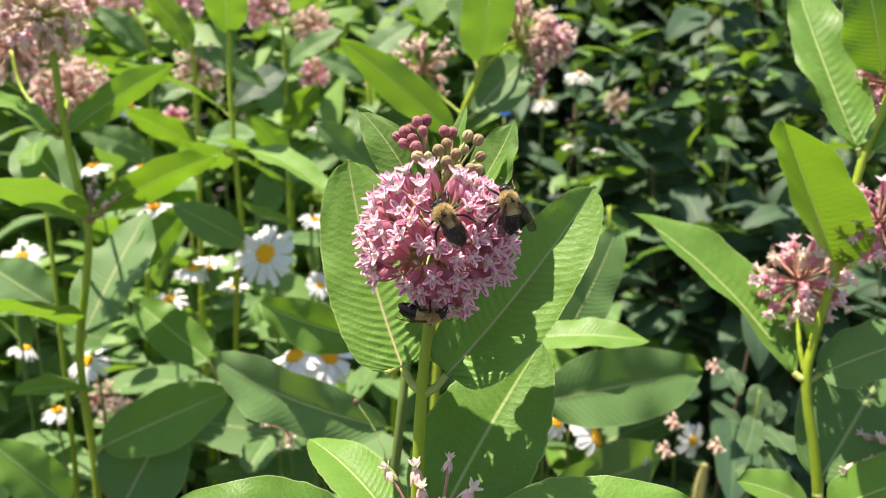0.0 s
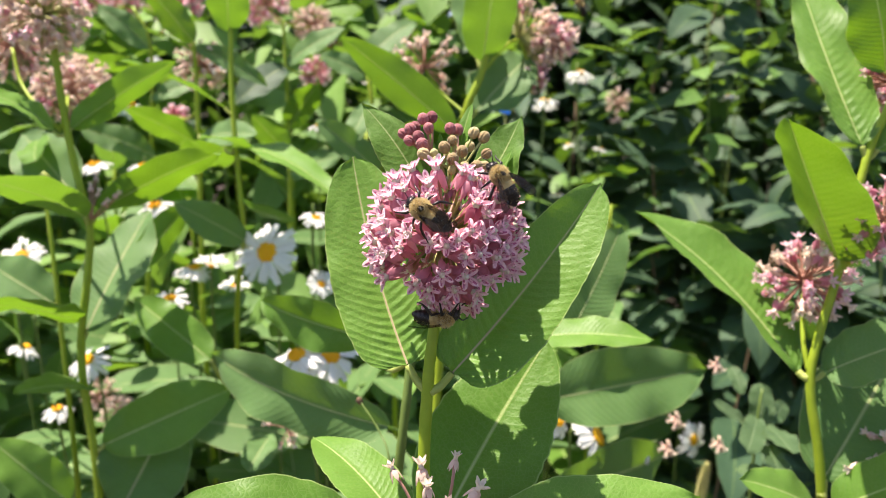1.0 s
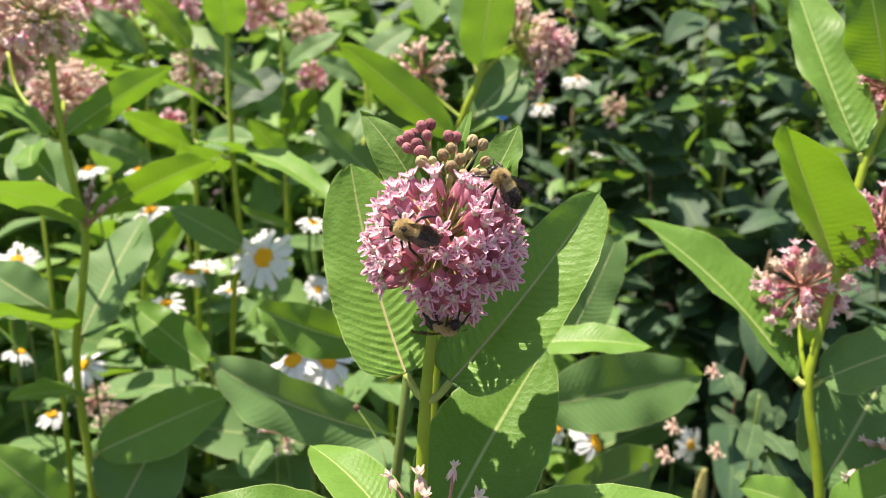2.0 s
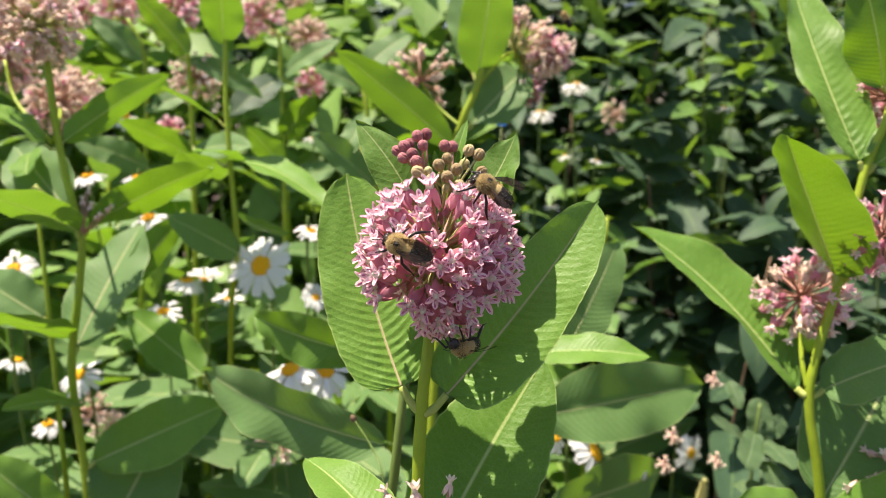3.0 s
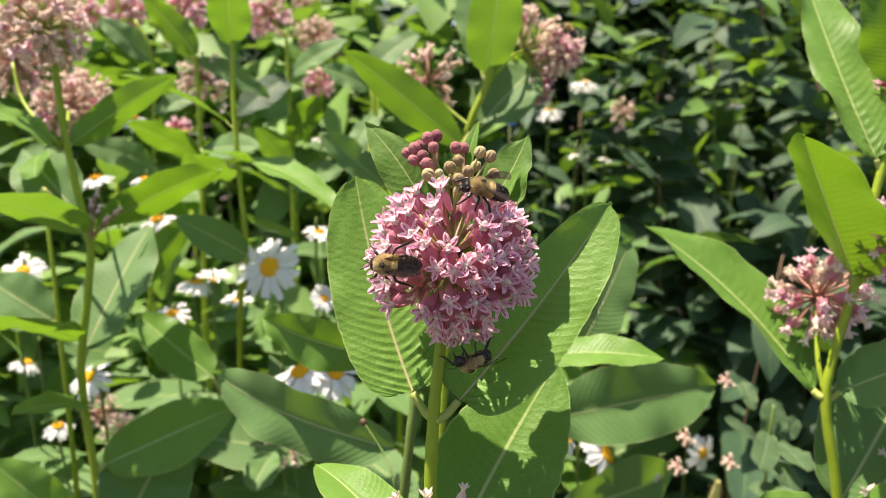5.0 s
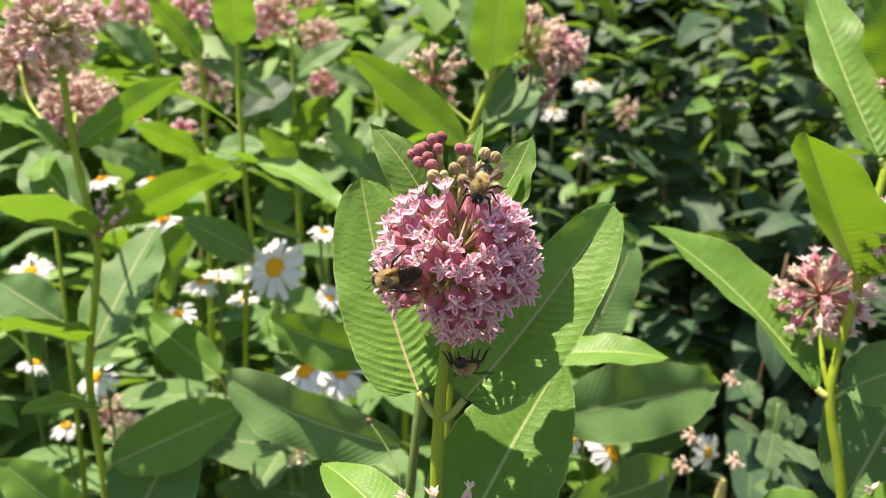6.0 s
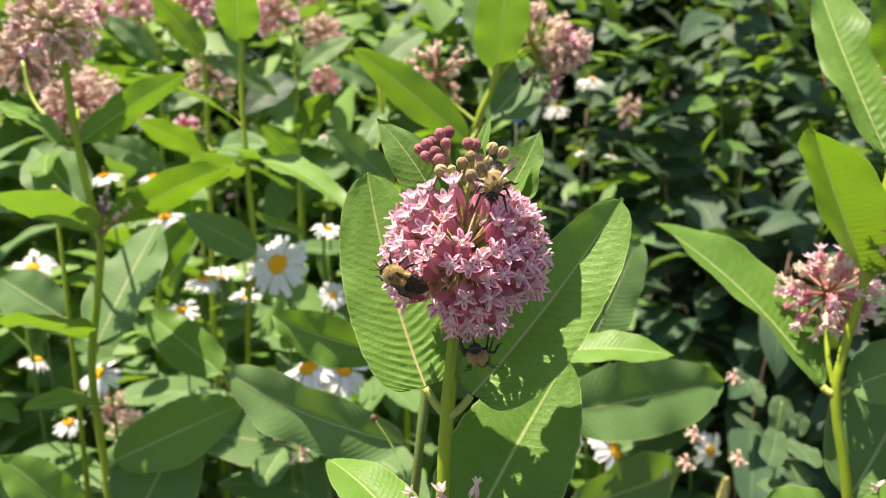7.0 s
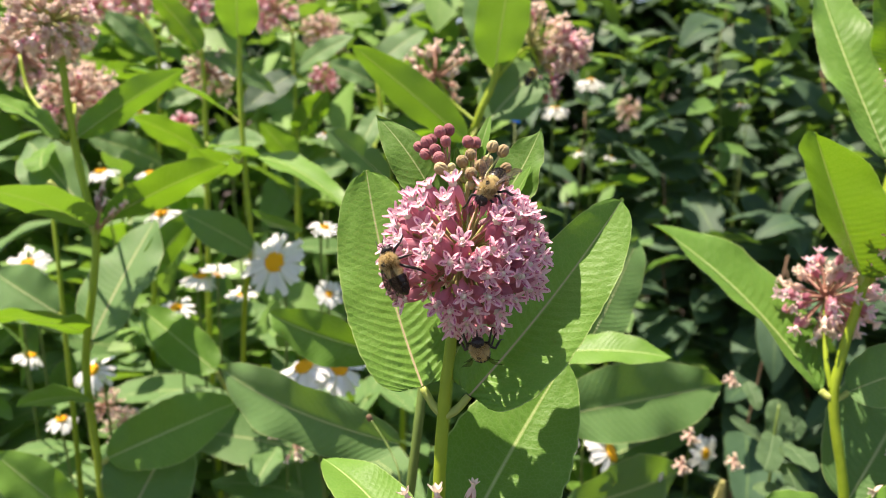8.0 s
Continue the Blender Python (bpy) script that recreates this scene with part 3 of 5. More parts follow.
def bud_cluster(centre, places, data, mat, label):
    c = Vector(centre)
    head = part("bud_umbel", pedicel_mesh(0.003, PEDICEL_GREEN, 0.0013), FRONT, Matrix.Translation(c), label)
    for k, q in enumerate(places):
        q = Vector(q)
        d = q - c
        part("pedicel", pedicel_mesh(d.length - 0.002, mat, 0.0005, 0.05), head, aim(c, d, k))
        part("bud", data, head, aim(q - d.normalized() * 0.0028, d, k * 1.3) @ Matrix.Scale(0.88 + 0.06 * math.sin(k * 2.3), 4))


bud_cluster((-0.0054, 0.0282, 1.0767), [(-0.0084, 0.0285, 1.0927), (-0.0049, 0.0327, 1.0931), (-0.0061, 0.0237, 1.0894), (-0.0136, 0.0276, 1.0886), (-0.0102, 0.0220, 1.0860), (-0.0170, 0.0323, 1.0866), (-0.0086, 0.0193, 1.0831), (-0.0119, 0.0360, 1.0893), (-0.0142, 0.0257, 1.0842)], BUDS_PINK, PEDICEL, "cluster of dusky pink flower buds")
bud_cluster((0.0046, 0.0265, 1.0735), [(0.0023, 0.0277, 1.0890), (0.0055, 0.0337, 1.0881)], BUDS_PINK, PEDICEL, "pair of dusky pink buds")
bud_cluster((0.0055, 0.0226, 1.0698), [(0.0119, 0.0253, 1.0874), (0.0159, 0.0249, 1.0856), (0.0032, 0.0217, 1.0847), (-0.0001, 0.0181, 1.0821), (0.0069, 0.0167, 1.0807), (0.0171, 0.0206, 1.0795), (-0.0082, 0.0145, 1.0796), (0.0126, 0.0115, 1.0754), (0.0158, 0.0155, 1.0748), (0.0115, 0.0103, 1.0697), (0.0105, 0.0292, 1.0818), (0.0079, 0.0134, 1.0747), (0.0032, 0.0131, 1.0780), (-0.0033, 0.0139, 1.0769)], BUDS_TAN, PEDICEL_GREEN, "cluster of tan green flower buds")

bud_cluster((0.0010, 0.0190, 1.0640), [(-0.0041, 0.0161, 1.0808), (-0.0012, 0.0195, 1.0776), (0.0012, 0.0240, 1.0793), (0.0032, 0.0148, 1.0743), (0.0060, 0.0182, 1.0709), (0.0094, 0.0219, 1.0690), (-0.0030, 0.0149, 1.0745)], BUDS_SMALL, PEDICEL_GREEN, "loose cluster of small greenish buds")

# the spent umbel low on the same plant
def spent_umbel():
    c = Vector((-0.0048, -0.0243, 0.9356))
    head = part("umbel", pedicel_mesh(0.004, PEDICEL, 0.0018), FRONT, Matrix.Translation(c), "spent umbel with a few withered florets")
    for k, (q, s) in enumerate((((-0.0081, -0.0178, 0.9663), 1.0), ((-0.0189, -0.0142, 0.9640), 0.8), ((0.0041, -0.0207, 0.9717), 0.7), ((0.0114, -0.0303, 0.9652), 1.0), ((-0.0057, -0.0301, 0.9660), 0.8), ((0.0011, -0.0314, 0.9598), 0.8))):
        d = Vector(q) - c
        part("pedicel", pedicel_mesh(d.length, PEDICEL, 0.0006, 0.05), head, aim(c, d, k))
        part("floret", FADED[k % 3], head, aim(q, d, k) @ Matrix.Scale(s, 4))
    stem(FRONT, [(-0.0079, -0.0136, 0.9092), (-0.0058, -0.0205, 0.9245), c], 0.0015, 0.0013, STEM, "peduncle", 8)


spent_umbel()


# ---------------------------------------------------------------- the milkweed beside it
def side_milkweed():
    foot = Vector((0.2301, 0.1238, 0.8244))
    foot = Vector((foot.x + 0.02, foot.y + 0.03, 0.0))
    p = thing("milkweed_plant", foot, "common milkweed leaning over with upright leaves and fading umbels", "milkweed")
    stem(p, [foot, (0.2361, 0.1181, 0.7494), (0.2288, 0.1338, 0.8713), (0.2222, 0.1459, 0.9283), (0.2270, 0.1523, 0.9585), (0.2397, 0.1610, 0.9994), (0.2565, 0.1751, 1.0658), (0.2747, 0.1844, 1.1094), (0.2884, 0.1993, 1.1798)], 0.0035, 0.0023)
    leaf(p, (0.2172, 0.1527, 0.9365), (0.1350, 0.2375, 1.0226), 0.0600, (0.42, -0.75, 0.75), (0.2216, 0.1472, 0.9344), arch=0.03, fold=22, left=0.42, sweep=0.05, wave=0.03, seed=21, nu=130, nv=16, quilt=0.0014)
    leaf(p, (0.2308, 0.1479, 0.9377), (0.2812, 0.1244, 0.9716), 0.0402, (-0.1, -0.6, 0.9), (0.2226, 0.1470, 0.9337), arch=0.04, fold=14, seed=22, nu=50, nv=12, quilt=0.0006, mat=MILKWEED_BLUE)
    leaf(p, (0.2384, 0.1621, 1.0048), (0.1722, 0.1035, 1.0897), 0.0570, (-0.95, -0.4, -0.35), (0.2397, 0.1605, 0.9971), arch=-0.02, fold=-28, sweep=-0.03, wave=0.02, seed=23, nu=130, nv=16, quilt=0.0008, a=0.42, b=0.62)
    leaf(p, (0.2534, 0.1764, 1.0718), (0.2523, 0.2842, 1.1944), 0.0425, (-0.1, -1, 0.6), (0.2565, 0.1748, 1.0644), arch=0.03, fold=12, wave=0.07, left=0.72, seed=24, nu=130, nv=16, quilt=0.0015, sweep=-0.03)
    leaf(p, (0.2627, 0.1760, 1.0698), (0.3085, 0.1713, 1.0961), 0.0368, (-0.1, -0.6, 0.9), (0.2572, 0.1748, 1.0644), seed=25)
    leaf(p, (0.2678, 0.1858, 1.1161), (0.2424, 0.1795, 1.1825), 0.0368, (0.2, -0.8, -0.6), (0.2764, 0.1844, 1.1094), seed=26, fold=-12, nu=40)
    leaf(p, (0.2301, 0.1345, 0.8747), (0.3038, 0.1904, 0.9452), 0.0681, (-0.45, -1, 0.4), (0.2291, 0.1324, 0.8646), seed=27, nu=60, nv=14, quilt=0.0006, fold=10, mat=MILKWEED_BLUE)
    leaf(p, (0.2315, 0.1216, 0.8620), (0.2763, 0.0902, 0.9070), 0.0383, (0.0, -0.6, 1), (0.2291, 0.1309, 0.8579), seed=28, nu=40)
    leaf(p, (0.2215, 0.1216, 0.8620), (0.1664, 0.1072, 0.8905), 0.0287, (0.0, -0.6, 1), (0.2291, 0.1309, 0.8579), seed=29, nu=40)
    far_umbel(p, (0.2282, 0.1788, 0.9869), 0.033, FADED * 2 + ROSY, 84, 31, 0.36, [(0.2212, 0.1479, 0.9377), (0.2208, 0.1580, 0.9565), (0.2282, 0.1788, 0.9869)], up=-0.9, label="spent umbel with withered pale pink florets", size=1.2)
    far_umbel(p, (0.2542, 0.1472, 1.0307), 0.030, ROSY, 50, 32, 0.2, [(0.2411, 0.1610, 0.9994), (0.2546, 0.1588, 1.0132), (0.2542, 0.1472, 1.0307)], up=-1, label="fading pink umbel")
    far_umbel(p, (0.2868, 0.2088, 1.1105), 0.029, ROSY, 80, 33, 0.05, [(0.2678, 0.1808, 1.0926), (0.2785, 0.1952, 1.1040), (0.2868, 0.2088, 1.1105)], up=-1, label="pink umbel in flower")
    return p


SIDE = side_milkweed()


# ---------------------------------------------------------------- milkweeds further back, one by one
def left_milkweed():
    foot = Vector((-0.2793, 0.2478, 0.7343))
    foot = Vector((foot.x + 0.01, foot.y + 0.05, 0.0))
    p = thing("milkweed_plant", foot, "tall milkweed with a faded tan pink umbel on top", "milkweed")
    stem(p, [foot, (-0.2773, 0.2470, 0.6826), (-0.2786, 0.2655, 0.7938), (-0.2898, 0.2818, 0.8943), (-0.2827, 0.2902, 0.9577), (-0.2809, 0.2995, 1.0018), (-0.2900, 0.3039, 1.0463), (-0.2971, 0.3090, 1.0944), (-0.3015, 0.3139, 1.1416)], 0.0038, 0.0027)
    far_umbel(p, (-0.3089, 0.3185, 1.1631), 0.036, FADED * 6 + ROSY, 150, 41, 0.12, [(-0.3015, 0.3139, 1.1416), (-0.3067, 0.3157, 1.1502), (-0.3111, 0.3176, 1.1588)], up=-0.9, label="faded tan pink umbel", size=1.15, pedicel=PEDICEL_GREEN)
    far_umbel(p, (-0.3485, 0.4185, 1.1045), 0.033, FADED * 4 + ROSY, 90, 42, 0.15, [(-0.2991, 0.3073, 1.0770), (-0.3016, 0.3233, 1.0898), (-0.3485, 0.4185, 1.1045)], up=-1, label="faded tan pink umbel")
    far_umbel(p, (-0.4122, 0.4483, 1.1486), 0.040, FADED * 4 + ROSY, 110, 43, 0.15, [(-0.3000, 0.3069, 1.0749), (-0.3480, 0.3476, 1.1078), (-0.3635, 0.3648, 1.1406)], up=-1, label="faded tan pink umbel")
    leaf(p, (-0.2907, 0.3071, 1.0762), (-0.2248, 0.3626, 1.1304), 0.0277, (0.3, -0.75, -0.4), (-0.2991, 0.3059, 1.0705), arch=-0.05, fold=-20, seed=44, nu=40, wave=0.05)
    leaf(p, (-0.3042, 0.3048, 1.0745), (-0.3462, 0.2857, 1.1051), 0.0324, (-0.2, -0.35, 1), (-0.3000, 0.3059, 1.0705), arch=0.09, fold=16, seed=45)
    leaf(p, (-0.2820, 0.2957, 1.0079), (-0.3105, 0.2120, 1.0471), 0.0456, (0.15, -0.55, -0.8), (-0.2814, 0.2993, 1.0009), arch=-0.05, fold=-12, seed=46, nu=40, wave=0.02)
    leaf(p, (-0.2713, 0.2966, 1.0123), (-0.1622, 0.2661, 1.0608), 0.0310, (0.3, -0.75, -0.35), (-0.2805, 0.2993, 1.0009), arch=-0.05, fold=-18, seed=47, nu=50, wave=0.06)
    leaf(p, (-0.2907, 0.2882, 0.9245), (-0.3143, 0.1947, 0.9654), 0.0381, (0.1, -0.55, -0.7), (-0.2870, 0.2865, 0.9260), arch=-0.04, fold=-12, seed=48, nu=40)
    leaf(p, (-0.2862, 0.2865, 0.9165), (-0.2644, 0.3760, 1.0011), 0.0622, (-0.25, -1, 0.45), (-0.2884, 0.2856, 0.9120), arch=0.02, fold=10, seed=49, nu=40, mat=MILKWEED_BLUE, rib=MIDRIB_PINK)
    leaf(p, (-0.2619, 0.3369, 0.9580), (-0.2283, 0.3875, 1.0074), 0.0300, (0.5, -0.8, -0.2), None, arch=-0.04, fold=-20, seed=173)
    leaf(p, (-0.2841, 0.2817, 0.8700), (-0.3026, 0.2106, 0.8963), 0.0296, (0.1, -0.5, 0.9), (-0.2872, 0.2789, 0.8712), seed=50, fold=16)
    leaf(p, (-0.2740, 0.2722, 0.8252), (-0.1829, 0.3239, 0.8519), 0.0502, (0.1, -0.95, 0.35), (-0.2804, 0.2713, 0.8207), arch=0.12, fold=20, seed=51, nu=40, wave=0.08)
    leaf(p, (-0.2566, 0.2572, 0.7787), (-0.2373, 0.3188, 0.8278), 0.0717, (0.2, -1, 0.2), (-0.2763, 0.2622, 0.7731), seed=53, nu=40, mat=MILKWEED_BLUE, rib=MIDRIB_PINK)
    leaf(p, (-0.2998, 0.2582, 0.7832), (-0.3506, 0.2501, 0.8415), 0.0387, (0.15, -0.75, 0.62), (-0.2768, 0.2617, 0.7759), seed=54)
    return p


def second_left_milkweed():
    foot = Vector((-0.3262, 0.2920, 0.7021))
    foot = Vector((foot.x, foot.y + 0.05, 0.0))
    p = thing("milkweed_plant", foot, "slender milkweed stem with broad drooping leaves", "milkweed")
    stem(p, [foot, (-0.3154, 0.2920, 0.7021), (-0.3132, 0.2973, 0.7751), (-0.3214, 0.3141, 0.9021), (-0.3310, 0.3320, 0.9863), (-0.3414, 0.3471, 1.0334)], 0.0035, 0.0016)
    leaf(p, (-0.3443, 0.3449, 1.0471), (-0.3623, 0.3893, 1.0634), 0.0296, (0, -1, 0.4), None, seed=61)
    leaf(p, (-0.3290, 0.3201, 0.9301), (-0.3954, 0.3465, 0.9583), 0.0454, (0.3, -0.9, 0.3), (-0.3262, 0.3193, 0.9264), seed=62, mat=MILKWEED_BLUE)
    leaf(p, (-0.3178, 0.3494, 1.0199), (-0.3838, 0.3998, 1.0674), 0.0520, (0.2, -1, 0.6), (-0.3386, 0.3429, 1.0377), seed=63, mat=MILKWEED_BLUE)
    return p


def middle_milkweed():
    foot = Vector((-0.1927, 0.3452, 0.6635))
    foot = Vector((foot.x, foot.y + 0.05, 0.0))
    p = thing("milkweed_plant", foot, "milkweed with long arching leaves on a thin stem", "milkweed")
    stem(p, [foot, (-0.2500, 0.5300, 0.6000), (-0.2080, 0.4300, 0.8789), (-0.1854, 0.3909, 0.9748), (-0.1881, 0.3969, 1.0268), (-0.1944, 0.4120, 1.0983), (-0.1960, 0.4251, 1.1596), (-0.1986, 0.4359, 1.2106)], 0.0028, 0.0022)
    leaf(p, (-0.1923, 0.4028, 1.0549), (-0.0832, 0.3179, 1.0163), 0.0366, (0.35, -0.4, 1), (-0.1934, 0.4017, 1.0498), arch=0.09, fold=20, seed=71, nu=40)
    leaf(p, (-0.2027, 0.4075, 1.0530), (-0.2542, 0.4452, 1.0381), 0.0461, (0.0, -0.7, -0.7), (-0.1934, 0.4017, 1.0498), arch=0.03, fold=-14, seed=72)
    leaf(p, (-0.1789, 0.3975, 1.0537), (-0.1849, 0.2883, 1.0693), 0.0220, (0.0, -0.4, 1), None, arch=0.04, fold=14, seed=73)
    leaf(p, (-0.2012, 0.4104, 1.0906), (-0.2774, 0.3628, 1.1313), 0.0274, (-0.3, -0.3, 1), (-0.1949, 0.4093, 1.0855), arch=0.05, fold=20, seed=74)
    leaf(p, (-0.1975, 0.4251, 1.1596), (-0.1872, 0.3903, 1.2126), 0.0377, (0.1, -0.8, -0.5), None, arch=-0.03, fold=-10, seed=75)
    leaf(p, (-0.1829, 0.3851, 0.9717), (-0.2348, 0.3576, 1.0105), 0.0337, (0.2, -1, 0.5), (-0.1865, 0.3896, 0.9589), arch=0.04, fold=12, seed=76, mat=MILKWEED_BLUE)
    leaf(p, (-0.2027, 0.3290, 0.8761), (-0.2857, 0.3772, 0.9185), 0.0400, (-0.2, -0.8, 0.8), (-0.1952, 0.3707, 0.8318), arch=0.03, fold=10, wave=0.06, seed=77)
    leaf(p, (-0.1829, 0.3870, 1.0059), (-0.1256, 0.3445, 0.9979), 0.0200, (0.2, -0.8, -0.5), None, arch=0.05, fold=-16, seed=171)
    leaf(p, (-0.1733, 0.3204, 0.7739), (-0.1618, 0.3641, 0.7888), 0.0300, (0.1, -0.6, 0.8), None, arch=0.05, fold=14, seed=172, mat=MILKWEED_BLUE)
    return p


def back_milkweed():
    foot = Vector((0.0100, 0.3098, 0.6892))
    foot = Vector((foot.x, foot.y + 0.05, 0.0))
    p = thing("milkweed_plant", foot, "milkweed with upright sunlit leaves and pink umbels", "milkweed")
    stem(p, [foot, (-0.0053, 0.3416, 0.8389), (0.0099, 0.3740, 1.0395), (0.0207, 0.3748, 1.0912), (0.0345, 0.3819, 1.1250), (0.0454, 0.3948, 1.1855), (0.0493, 0.4051, 1.2338)], 0.0046, 0.0028)
    leaf(p, (0.0095, 0.3504, 1.0728), (-0.0826, 0.3358, 1.1484), 0.0347, (0.4, -0.6, -0.6), (0.0187, 0.3727, 1.0815), arch=-0.03, fold=-16, seed=81, nu=40)
    leaf(p, (0.0345, 0.3833, 1.1313), (0.0447, 0.3401, 1.2166), 0.0454, (0.0, -0.8, -0.5), (0.0350, 0.3816, 1.1236), arch=-0.02, fold=-10, seed=82, nu=40)
    leaf(p, (0.0288, 0.3897, 1.1374), (0.0208, 0.4423, 1.2166), 0.0383, (0.3, -1, 0.3), (0.0340, 0.3816, 1.1236), arch=0.02, fold=12, seed=83, mat=MILKWEED_BLUE)
    leaf(p, (0.0298, 0.3793, 1.0887), (0.0813, 0.4257, 1.1384), 0.0561, (-0.3, -1, 0.4), (0.0207, 0.3732, 1.0840), arch=0.03, fold=10, seed=84, mat=MILKWEED_BLUE)
    far_umbel(p, (-0.0165, 0.4026, 1.1258), 0.038, FADED, 40, 85, 0.35, [(0.0197, 0.3737, 1.0864), (-0.0001, 0.3927, 1.1033), (-0.0165, 0.4026, 1.1258)], up=-0.9, label="sparse spent umbel with withered florets", size=1.2)
    far_umbel(p, (0.0703, 0.4260, 1.1532), 0.043, ROSY + FADED * 2, 150, 86, 0.08, [(0.0350, 0.3814, 1.1226), (0.0560, 0.3990, 1.1460), (0.0703, 0.4260, 1.1532)], up=-0.75, label="one-sided drooping pink umbel", size=1.05, pedicel=PEDICEL_GREEN, keep=lambda d: d.x > -0.45 and d.y > -0.72 and d.x + d.z > -0.15)
    far_umbel(p, (0.1018, 0.4153, 1.1510), 0.024, ROSY + FADED, 56, 88, 0.05, [(0.0703, 0.4260, 1.1532), (0.0869, 0.4258, 1.1522), (0.1018, 0.4153, 1.1510)], up=-1, label="tight pink umbel")
    far_umbel(p, (0.0827, 0.4191, 1.1187), 0.017, ROSY, 26, 87, 0.1, [(0.0703, 0.4260, 1.1532), (0.0765, 0.4232, 1.1390), (0.0827, 0.4191, 1.1187)], up=-1, label="small drooping pink umbel", size=0.9)
    return p


def hidden_milkweed():
    foot = Vector((-0.0251, 0.0618, 0.8695))
    foot = Vector((foot.x, foot.y + 0.05, 0.0))
    p = thing("milkweed_plant", foot, "milkweed stem with wide shaded leaves low behind the flower", "milkweed")
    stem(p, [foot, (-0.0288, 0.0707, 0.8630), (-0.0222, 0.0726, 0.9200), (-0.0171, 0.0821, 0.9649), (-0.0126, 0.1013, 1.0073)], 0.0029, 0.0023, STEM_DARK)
    leaf(p, (-0.0340, 0.1660, 0.8930), (-0.1689, 0.2345, 0.9180), 0.0437, (-0.41, -0.88, 0.16), None, arch=0.10, fold=20, wave=0.07, seed=91, nu=40, mat=MILKWEED_BLUE)
    leaf(p, (-0.0483, 0.1904, 0.9452), (-0.1280, 0.2243, 0.9606), 0.0352, (-0.38, -0.92, 0.04), (-0.0159, 0.0833, 0.9705), arch=0.08, fold=20, wave=0.05, seed=92, nu=40)
    leaf(p, (0.0790, 0.2565, 0.8715), (0.2145, 0.2898, 0.8839), 0.0603, (0.15, -0.9, 0.42), None, arch=0.04, fold=20, wave=0.05, seed=93, nu=40, mat=MILKWEED_BLUE)
    leaf(p, (0.0934, 0.2800, 0.7793), (0.2117, 0.3596, 0.7707), 0.0620, (0.35, -1, 0.15), None, arch=0.04, fold=12, wave=0.04, seed=96, nu=40, mat=MILKWEED_BLUE)
    leaf(p, (0.0578, 0.1713, 0.9519), (0.1280, 0.1519, 0.9568), 0.0263, (0.0, -0.5, 1), None, arch=0.06, fold=14, seed=94, nu=40)
    leaf(p, (0.0811, 0.1809, 0.9485), (0.1258, 0.2355, 1.0132), 0.0363, (0.35, -1, 0.36), None, arch=0.03, fold=10, seed=95, nu=40, mat=MILKWEED_BLUE)
    return p


LEFT = left_milkweed()
second_left_milkweed()
middle_milkweed()
back_milkweed()
hidden_milkweed()


# ---------------------------------------------------------------- daisies
def daisy_petal():
    sh = Shape()
    nu, nv = 6, 4
    verts, faces = [], []
    for i in range(nu + 1):
        s = i / nu
        w = 0.0025 * (0.45 + 0.75 * math.sin(min(1.57, s * 2.2)) ** 1.2) * (1 if s < 0.9 else 0.72)
        for j in range(nv + 1):
            v = -1 + 2 * j / nv
            verts.append((v * w, 0.007 + 0.022 * s + (0.0007 * math.cos(v * 6) if i == nu else 0), 0.0012 * math.sin(s * 2.4) - 0.0035 * s * s + 0.0007 * abs(v)))
    for i in range(nu):
        for j in range(nv):
            q = i * (nv + 1) + j
            faces.append((q, q + 1, q + nv + 2, q + nv + 1))
    sh.add(verts, faces)
    return sh.mesh("petal", [WHITE_PETAL])


def daisy_disc():
    sh = Shape()
    sh.ball((0, 0, 0), (0.0096, 0.0096, 0.0036), 8, 18)
    for k in range(120):
        r = 0.0095 * math.sqrt((k + 0.5) / 120)
        a = k * 2.39996
        z = 0.0036 * math.sqrt(max(0, 1 - (r / 0.0098) ** 2))
        sh.ball((r * math.cos(a), r * math.sin(a), z), (0.0007, 0.0007, 0.0009), 2, 5)
    return sh.mesh("disc", [YELLOW_DISC])


PETAL_MESH, DISC_MESH = daisy_petal(), daisy_disc()


def daisy(head, facing, size, seed, droop=0.0, petals=27, label="white daisy with a yellow disc on a thin stalk"):
    rng = random.Random(seed)
    head = Vector(head)
    foot = Vector((head.x + rng.uniform(-0.05, 0.05), head.y + rng.uniform(0.0, 0.08), 0.0))
    ob = thing("daisy", foot, label, "daisy", "daisies among the milkweed")
    d = Vector(facing).normalized()
    m = aim(head, d, rng.uniform(0, 6)) @ Matrix.Scale(size, 4)
    part("disc", DISC_MESH, ob, m)
    for k in range(petals):
        a = 2 * math.pi * k / petals + rng.uniform(-0.08, 0.08)
        tilt = Matrix.Rotation(radians(-droop + rng.uniform(-14, 12)), 4, "X")
        part("petal", PETAL_MESH, ob, m @ Matrix.Rotation(a, 4, "Z") @ tilt @ Matrix.Scale(rng.uniform(0.82, 1.1), 4))
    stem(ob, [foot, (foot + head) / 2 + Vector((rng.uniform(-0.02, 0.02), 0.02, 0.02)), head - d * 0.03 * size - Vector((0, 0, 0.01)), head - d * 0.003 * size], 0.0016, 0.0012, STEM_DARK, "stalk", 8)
    return ob


